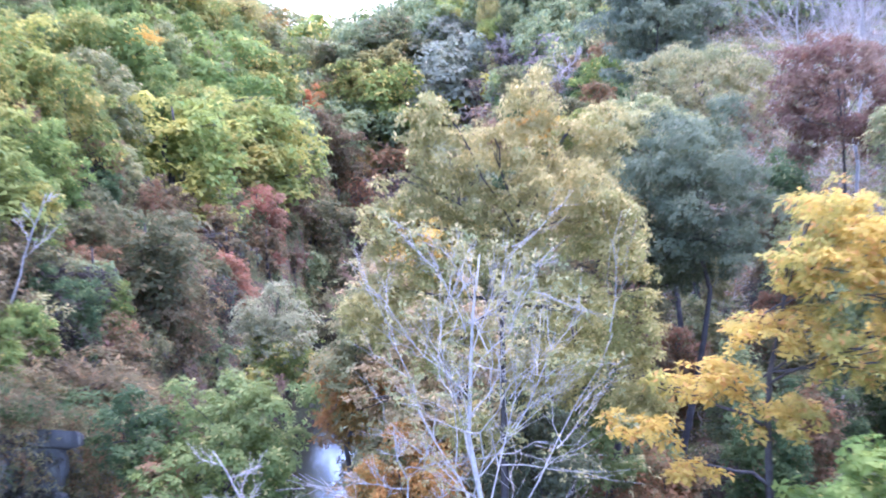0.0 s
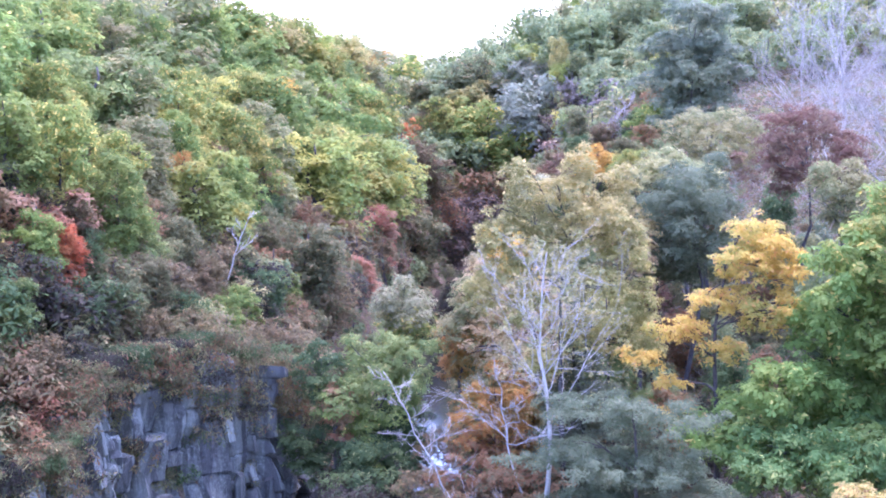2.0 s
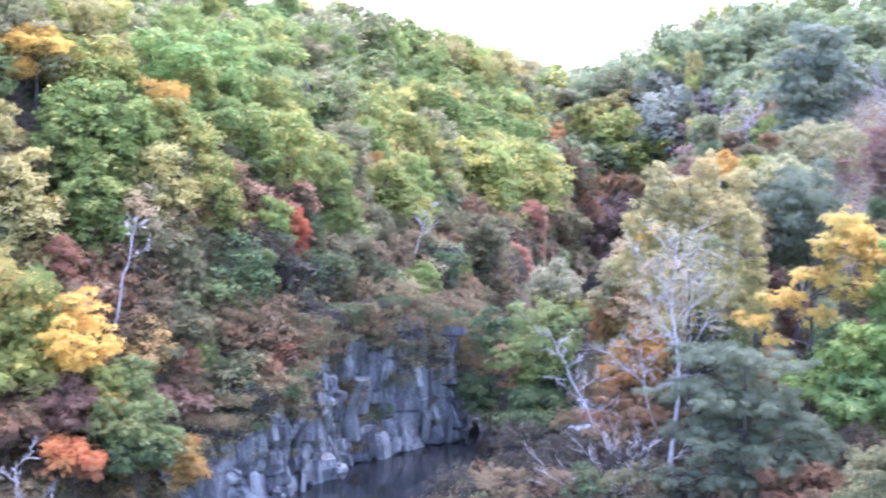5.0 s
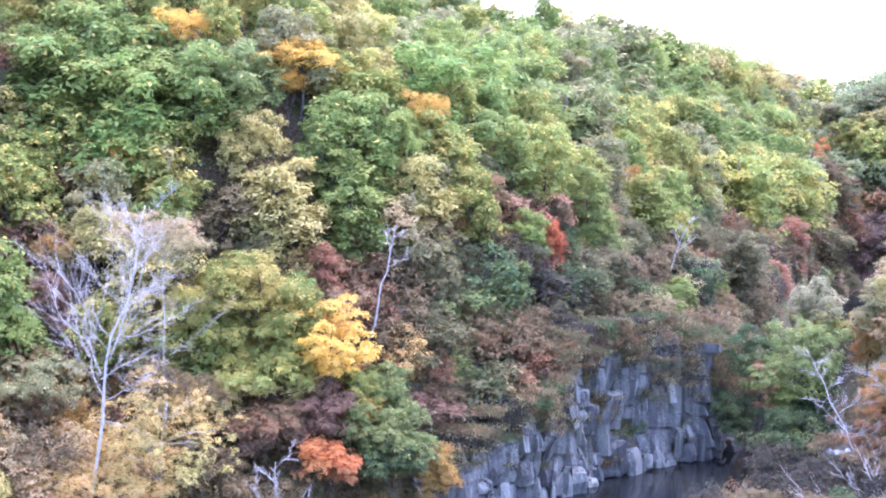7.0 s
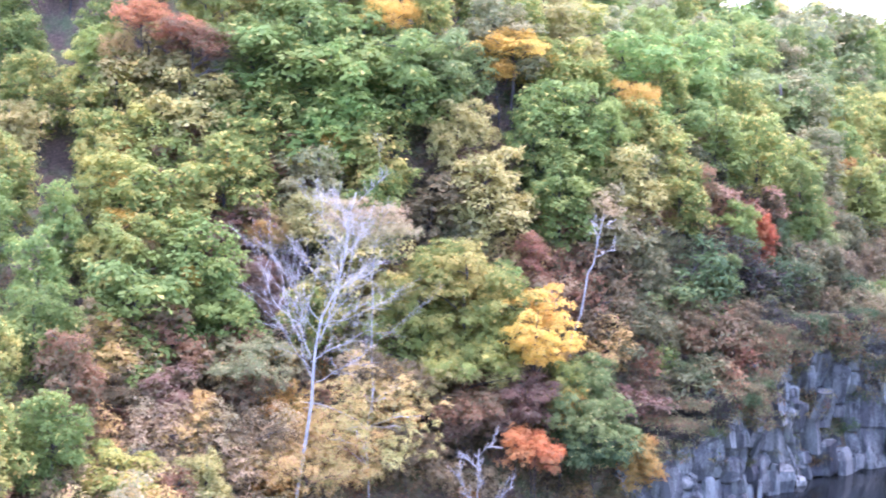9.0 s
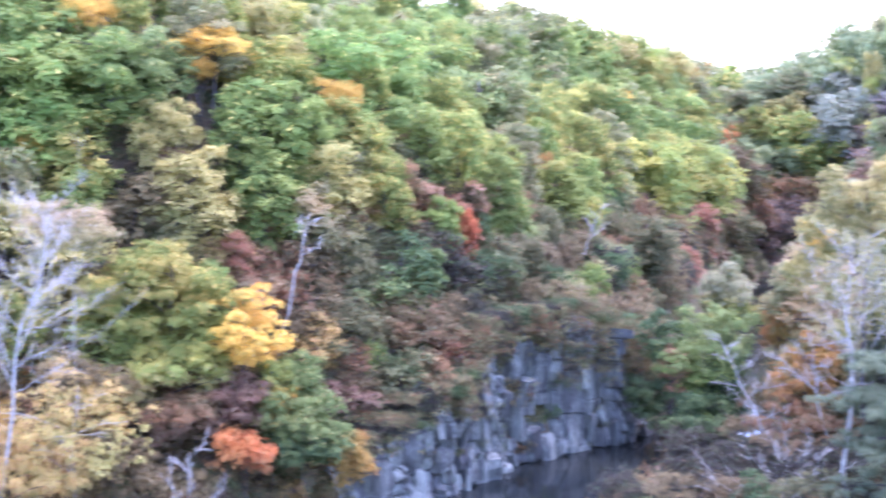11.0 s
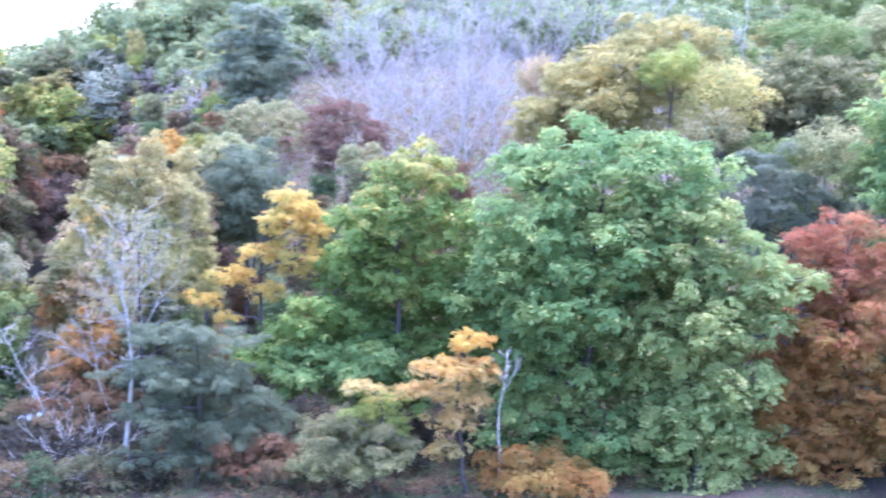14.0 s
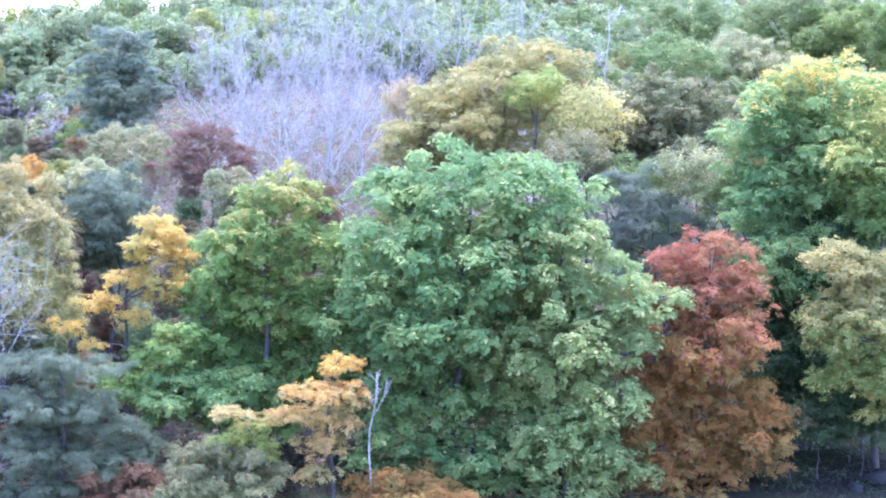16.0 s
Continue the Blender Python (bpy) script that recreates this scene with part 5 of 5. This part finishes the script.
def brush(seed, name, area, count, height, leaf, tones, keep, label, patch=0.25, narrow=0.5):
    """Low growth that follows the ground in uneven mounds, in patches of several colours."""
    rng = np.random.default_rng(seed)
    xy = np.stack([rng.uniform(area[0], area[1], count), rng.uniform(area[2], area[3], count)], 1)
    xy = xy[[bool(keep(x, y)) for x, y in xy]]
    m = np.array([noise.noise((0.7 * x, 0.7 * y, 3.0)) + 0.6 * noise.noise((1.7 * x, 1.7 * y, 9.0)) for x, y in xy])
    p = np.array([noise.noise((patch * x, patch * y, 5.0 + seed)) + 0.5 * noise.noise((3 * patch * x, 3 * patch * y, 7.0)) for x, y in xy])
    p = p + rng.normal(0, 0.12, len(xy))
    mound = height * np.clip(0.45 + 0.9 * m, 0.06, 1.3)
    z = ground_z(xy[:, 0], xy[:, 1]) + mound * (1 - 0.85 * rng.random(len(xy)) ** 1.5)
    index = np.clip(((p + 0.75) / 1.5 * len(tones)).astype(int), 0, len(tones) - 1)
    nrm = rng.normal(0, 0.55, (len(xy), 3)) + (0.1, -0.3, 0.7)
    ob = new(name, leaf_mesh(name, rng, np.column_stack([xy, z]), nrm, leaf, [LEAVES[t] for t in tones], index, narrow, 0.0, 3))
    tagged(ob, label, "undergrowth", kind="stuff")


def open_reach(x, y):
    """The stretch of river that stays clear of growth."""
    return -0.062 * y < x < -0.03 * y and 93 < y < 205


def left_of_bank(x, y):
    return float(np.interp(y, BANK_Y, BANK_X)) - x


def right_of_river(x, y):
    return x - float(np.interp(y, BANK_Y, BANK_X)) - float(np.interp(y, WIDE_Y, WIDE))


def in_view(x, y):
    return y > 55 and -0.9 * y < x < 0.72 * y + 4


scatter(10, "maple_tree", GROVE, (-92, -33, 52, 108), 3.2, 2.8, (("yellow-green", 1), ("mixed green", 3), ("rust brown", 0.8), ("golden olive", 1), ("green", 5)), (0.65, 0.9), "above the river bank",
        lambda x, y: in_view(x, y) and 9 < left_of_bank(x, y) < 48, 170)
scatter(9, "dogwood_shrub", THICKET, (-66, -30, 52, 90), 1.5, 0.7, (("tan", 3), ("amber", 3), ("rust brown", 2.5), ("brown", 2), ("dull olive", 2), ("orange", 0.5)), (0.8, 1.4), "above the river bank",
        lambda x, y: in_view(x, y) and 0.8 < left_of_bank(x, y) < 14, 120)
scatter(11, "oak_tree", GROVE, (-110, -14, 78, 215), 3.4, 2.9, (("green", 8), ("mixed green", 3), ("dull green", 3), ("olive", 1)), (0.65, 0.95), "above the rock face",
        lambda x, y: in_view(x, y) and 8.5 < left_of_bank(x, y) < 42 and ground_z(x, y) > 11, 290)
scatter(14, "hornbeam_tree", GROVE, (-60, -10, 84, 150), 2.5, 1.8, (("dull olive", 4), ("dull green", 2), ("brown", 3), ("rust brown", 2), ("green", 1.5), ("dark green", 1.5)), (0.36, 0.55), "on the steep slope",
        lambda x, y: in_view(x, y) and 4.2 < left_of_bank(x, y) < 14, 150)
scatter(12, "hazel_shrub", THICKET, (-70, -10, 80, 145), 1.6, 1.1, (("brown", 4), ("dull olive", 4), ("rust brown", 2.5), ("dark green", 2), ("dark shaded brown", 2), ("olive", 1)), (0.8, 1.4), "above the rock face",
        lambda x, y: in_view(x, y) and 2.6 < left_of_bank(x, y) < 19, 300)
# bank shrubs, mostly in the brown with shade painted in
scatter(17, "elder_shrub", THICKET, (-14, 45, 84, 130), 2.6, 1.0, (("brown", 1), ("dark shaded brown", 7), ("dark green", 0.8)), (0.8, 1.3), "by the river",
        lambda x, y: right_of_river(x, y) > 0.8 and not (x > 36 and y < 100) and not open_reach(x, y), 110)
scatter(15, "locust_tree", GROVE, (-6, 115, 118, 200), 4.2, 3.0, (("olive", 3), ("dull olive", 2), ("green", 2), ("pale grey-green", 1), ("golden olive", 1), ("blue-green", 1)), (0.65, 0.95), "on the wooded slope",
        lambda x, y: in_view(x, y) and right_of_river(x, y) > 4 and not (14 < x < 66 and y > 134), 85)
scatter(16, "rowan_tree", GROVE, (-9, 36, 104, 200), 3.0, 2.0, (("brown", 2.5), ("dull olive", 3), ("rust brown", 2), ("hazed green", 3), ("dark green", 2), ("dark red", 0.8), ("olive", 1.5)), (0.45, 0.72), "in the valley by the river",
        lambda x, y: right_of_river(x, y) > 1.2 and not (14 < x and y > 140) and not open_reach(x, y), 150)
# distant woods, mostly in the leaf colour that includes haze
woods(13, "far_woods", (-60, 90, 200, 262), 3.0, 2.0, (("hazed green", 7), ("dull green", 2), ("olive", 0.8), ("yellow-green", 0.5)), (0.75, 1.1), 0.6,
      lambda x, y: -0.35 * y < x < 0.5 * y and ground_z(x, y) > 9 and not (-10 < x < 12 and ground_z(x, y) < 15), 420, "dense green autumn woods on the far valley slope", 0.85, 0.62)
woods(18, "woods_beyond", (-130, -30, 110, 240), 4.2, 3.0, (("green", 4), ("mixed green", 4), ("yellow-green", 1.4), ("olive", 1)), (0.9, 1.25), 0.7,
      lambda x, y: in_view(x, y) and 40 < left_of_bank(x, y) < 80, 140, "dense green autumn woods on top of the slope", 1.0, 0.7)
woods(19, "upper_woods", (30, 170, 160, 268), 4.0, 3.0, (("hazed green", 5), ("dull green", 2), ("olive", 1.5), ("dull olive", 1)), (0.9, 1.3), 0.62,
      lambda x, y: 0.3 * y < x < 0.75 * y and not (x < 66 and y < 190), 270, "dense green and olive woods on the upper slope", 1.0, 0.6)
scatter(20, "hanging_shrub", THICKET, (-34, -11, 84, 116), 1.0, 0.4, (("brown", 4), ("rust brown", 2), ("dull olive", 3.5), ("dark green", 1)), (0.6, 1.1), "on the edge of the rock face",
        lambda x, y: 1.4 < left_of_bank(x, y) < 3.8, 70)
brush(27, "ridge_brush", (-16, 95, 232, 263), 16000, 3.2, 0.6, ("hazed green", "dull green", "hazed green", "hazed green", "dull green"),
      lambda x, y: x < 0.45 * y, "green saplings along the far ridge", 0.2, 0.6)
brush(21, "undergrowth", (-84, -11, 52, 190), 330000, 2.4, 0.25, ("dark green", "dull olive", "brown", "rust brown", "brown", "dull olive", "brown", "dark green"),
      lambda x, y: (1.8 if y > 87 else 0.2) < left_of_bank(x, y) < 24 and x > -0.95 * y, "mixed brown, rust and olive undergrowth on the steep slope", 0.3, 0.4)
brush(22, "gully_brush", (-30, 30, 182, 240), 15000, 2.0, 0.36, ("brown", "dark red", "pinkish brown", "brown", "rust brown", "dull olive"),
      lambda x, y: ground_z(x, y) > 0.6 or y > 203, "purplish brown brush in the gully")
brush(23, "terrace_brush", (-14, 46, 78, 190), 80000, 1.3, 0.22, ("dark green", "dark shaded brown", "dull olive", "rust brown", "dark shaded brown", "dark green"),
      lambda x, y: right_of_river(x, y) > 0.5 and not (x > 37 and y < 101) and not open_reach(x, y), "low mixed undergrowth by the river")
woods(25, "gully_thicket", (-30, 6, 114, 216), 1.9, 1.2, (("brown", 3), ("dark red", 1), ("rust brown", 1.5), ("dull olive", 3), ("hazed green", 2)), (0.36, 0.6), 0.42,
      lambda x, y: (1.5 < left_of_bank(x, y) < 12 or right_of_river(x, y) > 0.6) and ground_z(x, y) < 14 and not open_reach(x, y), 260, "purplish brown thicket along the gully", 0.6, 0.8)
# clearing grass in near-black tones that carry the trees' shade
brush(26, "grass", (34, 76, 66, 116), 30000, 0.3, 0.2, ("dark shaded brown", "dark green", "dark shaded brown", "dark green", "dark shaded brown"),
      lambda x, y: x < 0.75 * y, "short dark grass with fallen leaves in clearing, shade painted in", 0.1, 0.2)
brush(24, "slope_brush", (8, 110, 118, 215), 60000, 2.6, 0.6, ("twig grey", "dull olive", "twig grey", "twig grey", "brown", "twig grey"),
      lambda x, y: right_of_river(x, y) > 3 and x < 0.72 * y, "grey leafless brush under the bare trees", 0.15, 0.12)


def drape():
    """Twiggy growth that hangs over the top of the rock face and sits on its ledges."""
    rng = np.random.default_rng(55)
    pos = []
    for _ in range(42000):
        y = rng.uniform(86.5, 116)
        top = float(np.interp(y, CLIFF_Y, CLIFF_H))
        fall = 2.2 + 3.4 * noise.noise((0.45 * y, 4.0, 0.0)) + 2.6 * min(max((y - 102) / 5, 0), 1)
        ledge = noise.noise((0.5 * y, 8.0, 2.0))
        z = top + 1.3 - max(fall, 0.8) * rng.random() ** 1.6
        if ledge > 0.28 and rng.random() < 0.2:
            z = 0.55 * top + rng.normal(0, 0.35)
        x = float(np.interp(y, BANK_Y, BANK_X)) - 1.1 - 0.1 * z + rng.uniform(-0.3, 2.5)
        if noise.noise((1.1 * y, 1.6 * z, 5.0)) > -0.12:
            pos.append((x, y + rng.normal(0, 0.2), z))
    pos = np.array(pos)
    patch = np.array([1.3 * noise.noise((0.6 * p[1], 0.9 * p[2], 1.0)) for p in pos]) + rng.normal(0, 0.12, len(pos))
    tones = ("dark green", "brown", "dull olive", "rust brown", "olive", "dark shaded brown")
    index = np.clip(((patch + 0.5) * len(tones)).astype(int), 0, len(tones) - 1)
    nrm = rng.normal(0, 0.5, pos.shape) + (0.5, -0.5, 0.4)
    ob = new("hanging_growth", leaf_mesh("hanging_growth", rng, pos, nrm, 0.24, [LEAVES[t] for t in tones], index, 0.35, 0.3, 3))
    tagged(ob, "brown and olive growth hanging over the rock face", "undergrowth", kind="stuff")


drape()


# the rock face: standing columns and blocks of basalt
def rock_meshes():
    out = []
    for i in range(14):
        rng = np.random.default_rng(400 + i)
        sides = int(rng.integers(5, 8))
        az = np.sort(rng.uniform(0, 2 * math.pi, sides) * 0.35 + np.linspace(0, 2 * math.pi, sides, endpoint=False))
        rings = [(0.0, 1.0), (0.33, rng.uniform(0.92, 1.08)), (0.68, rng.uniform(0.88, 1.08)), (0.95, rng.uniform(0.8, 1.0)), (1.0, rng.uniform(0.55, 0.8))]
        verts = []
        for z, s in rings:
            off = rng.normal(0, 0.035, 2)
            tilt = rng.normal(0, 0.05, 2) if z > 0.9 else (0, 0)
            verts += [(0.5 * s * math.cos(a) * (1 + rng.normal(0, 0.05)) + off[0], 0.5 * s * math.sin(a) * (1 + rng.normal(0, 0.05)) + off[1], z + tilt[0] * math.cos(a) + tilt[1] * math.sin(a)) for a in az]
        n = sides
        faces = [(r * n + k, r * n + (k + 1) % n, (r + 1) * n + (k + 1) % n, (r + 1) * n + k) for r in range(len(rings) - 1) for k in range(n)]
        faces.append(tuple(range((len(rings) - 1) * n, len(rings) * n)))
        out.append(mesh_of("rock_block", verts, faces, ROCK))
    return out


def rock_joints():
    """The columns into which the rock is split: their edges along the face, and for each one how far it stands out, its slant and its blocks (upper edge, offset, slants)."""
    rng = np.random.default_rng(78)
    edges, columns = [84.0], []
    while edges[-1] < 119:
        wide = rng.choice((0.55, 0.8, 1.1, 1.7), p=(0.25, 0.3, 0.3, 0.15)) * rng.uniform(0.85, 1.2)
        edges.append(edges[-1] + wide)
        z, blocks = -1.6, []
        while z < 14:
            z += rng.uniform(0.6, 2.6) * (0.7 + 0.35 * wide)
            blocks.append((z, rng.normal(0, 0.24), rng.normal(0, 0.3), rng.normal(0, 0.16), rng.random()))
        columns.append((rng.normal(0, 0.42), rng.normal(0, 0.35), blocks))
    return np.array(edges), columns


def rock_out(y, z, edges, columns):
    """How far the rock stands out at a place of the face."""
    yy = y + 0.1 * (z - 4) * noise.noise((0.16 * y, 0.0, 2.0)) + 0.12 * noise.noise((0.8 * y, 0.8 * z, 4.0))
    k = int(np.clip(np.searchsorted(edges, yy) - 1, 0, len(columns) - 1))
    stand_out, slant, blocks = columns[k]
    mid, wide = (edges[k] + edges[k + 1]) / 2, edges[k + 1] - edges[k]
    gap = min(yy - edges[k], edges[k + 1] - yy)
    zz = z + 0.25 * (yy - mid) * slant + 0.1 * noise.noise((1.3 * y, 1.3 * z, 6.0))
    low = -1.6
    for high, off, tilt, lean, chip in blocks:
        if zz < high:
            break
        low = high
    joint = min(zz - low, high - zz)
    out = stand_out + off + slant * 0.5 * (yy - mid) + tilt * 0.4 * (yy - mid) + lean * (zz - (low + high) / 2)
    if chip > 0.7:
        out -= 0.5 * max(0.0, (zz - low) / (high - low) - 0.55)
    out -= 0.75 * max(0.0, 1 - gap / 0.1) + (0.45 if chip > 0.4 else 0.15) * max(0.0, 1 - joint / 0.1)
    return out + 0.9 * noise.noise((0.22 * y, 0.18 * z, 0.0)) + 0.35 * noise.noise((0.7 * y, 0.5 * z, 3.0)) + 0.05 * noise.noise((4 * y, 4 * z, 0.0))


def build_cliff():
    rng = np.random.default_rng(77)
    ys = np.arange(86.5, 115.2, 0.1)
    edges, columns = rock_joints()
    verts, faces = [], []
    levels = 104
    for j, y in enumerate(ys):
        top = float(np.interp(y, CLIFF_Y, CLIFF_H)) + 1.7 * noise.noise((0.55 * y, 0, 0))
        x = float(np.interp(y, BANK_Y, BANK_X))
        for i in range(levels):
            z = -1.2 + (top + 1.6) * i / (levels - 1)
            out = 0.55 + rock_out(y, z, edges, columns)
            verts.append((x - 1.1 - 0.1 * z + out, y - 0.35 * out, z))
    for j in range(len(ys) - 1):
        for i in range(levels - 1):
            a = j * levels + i
            faces.append((a, a + levels, a + levels + 1, a + 1))
    wall = tagged(new("rock_face", mesh_of("rock_face", verts, faces, ROCK)), "fractured grey basalt rock face above dark water", "cliff", kind="structure")
    meshes = rock_meshes()
    for _ in range(70):
        y = rng.uniform(88, 113.5)
        top = float(np.interp(y, CLIFF_Y, CLIFF_H))
        z = rng.uniform(-1.0, 0.3) if rng.random() < 0.45 else rng.uniform(0, max(top - 1.5, 0.5))
        wide, tall = rng.uniform(0.5, 1.5), rng.uniform(0.6, 2.2)
        x = float(np.interp(y, BANK_Y, BANK_X)) - 0.35 - 0.1 * max(z, 0) + rng.normal(0, 0.2)
        b = new("rock_block", meshes[rng.integers(len(meshes))])
        b.parent = wall
        b.matrix_local = Matrix.LocRotScale((x, y, z), Euler((rng.normal(0, 0.16), rng.normal(0, 0.16), rng.uniform(0, 6.28))), (wide, wide * rng.uniform(0.8, 1.3), tall))


build_cliff()


# stones in the clearing
def boulder(x, y, wide, tall, seed):
    rng = np.random.default_rng(seed)
    bm = bmesh.new()
    bmesh.ops.create_icosphere(bm, subdivisions=3, radius=0.5)
    for v in bm.verts:
        k = 1 + 0.35 * noise.noise(v.co * 2.2 + Vector((seed, 0, 0))) + 0.1 * noise.noise(v.co * 6)
        v.co = Vector((v.co.x * wide * k, v.co.y * wide * 0.7 * k, max(v.co.z * k, -0.3) * tall + 0.2 * tall))
    me = bpy.data.meshes.new("boulder")
    bm.to_mesh(me)
    bm.free()
    me.materials.append(DARK_STONE)
    ob = new("boulder", me)
    ob.matrix_world = pose(x, y, float(ground_z(x, y)), 0, 0, rng.uniform(0, 90))
    tagged(ob, "dark grey boulder lying in the grassy clearing", "boulder", "boulders in the clearing")


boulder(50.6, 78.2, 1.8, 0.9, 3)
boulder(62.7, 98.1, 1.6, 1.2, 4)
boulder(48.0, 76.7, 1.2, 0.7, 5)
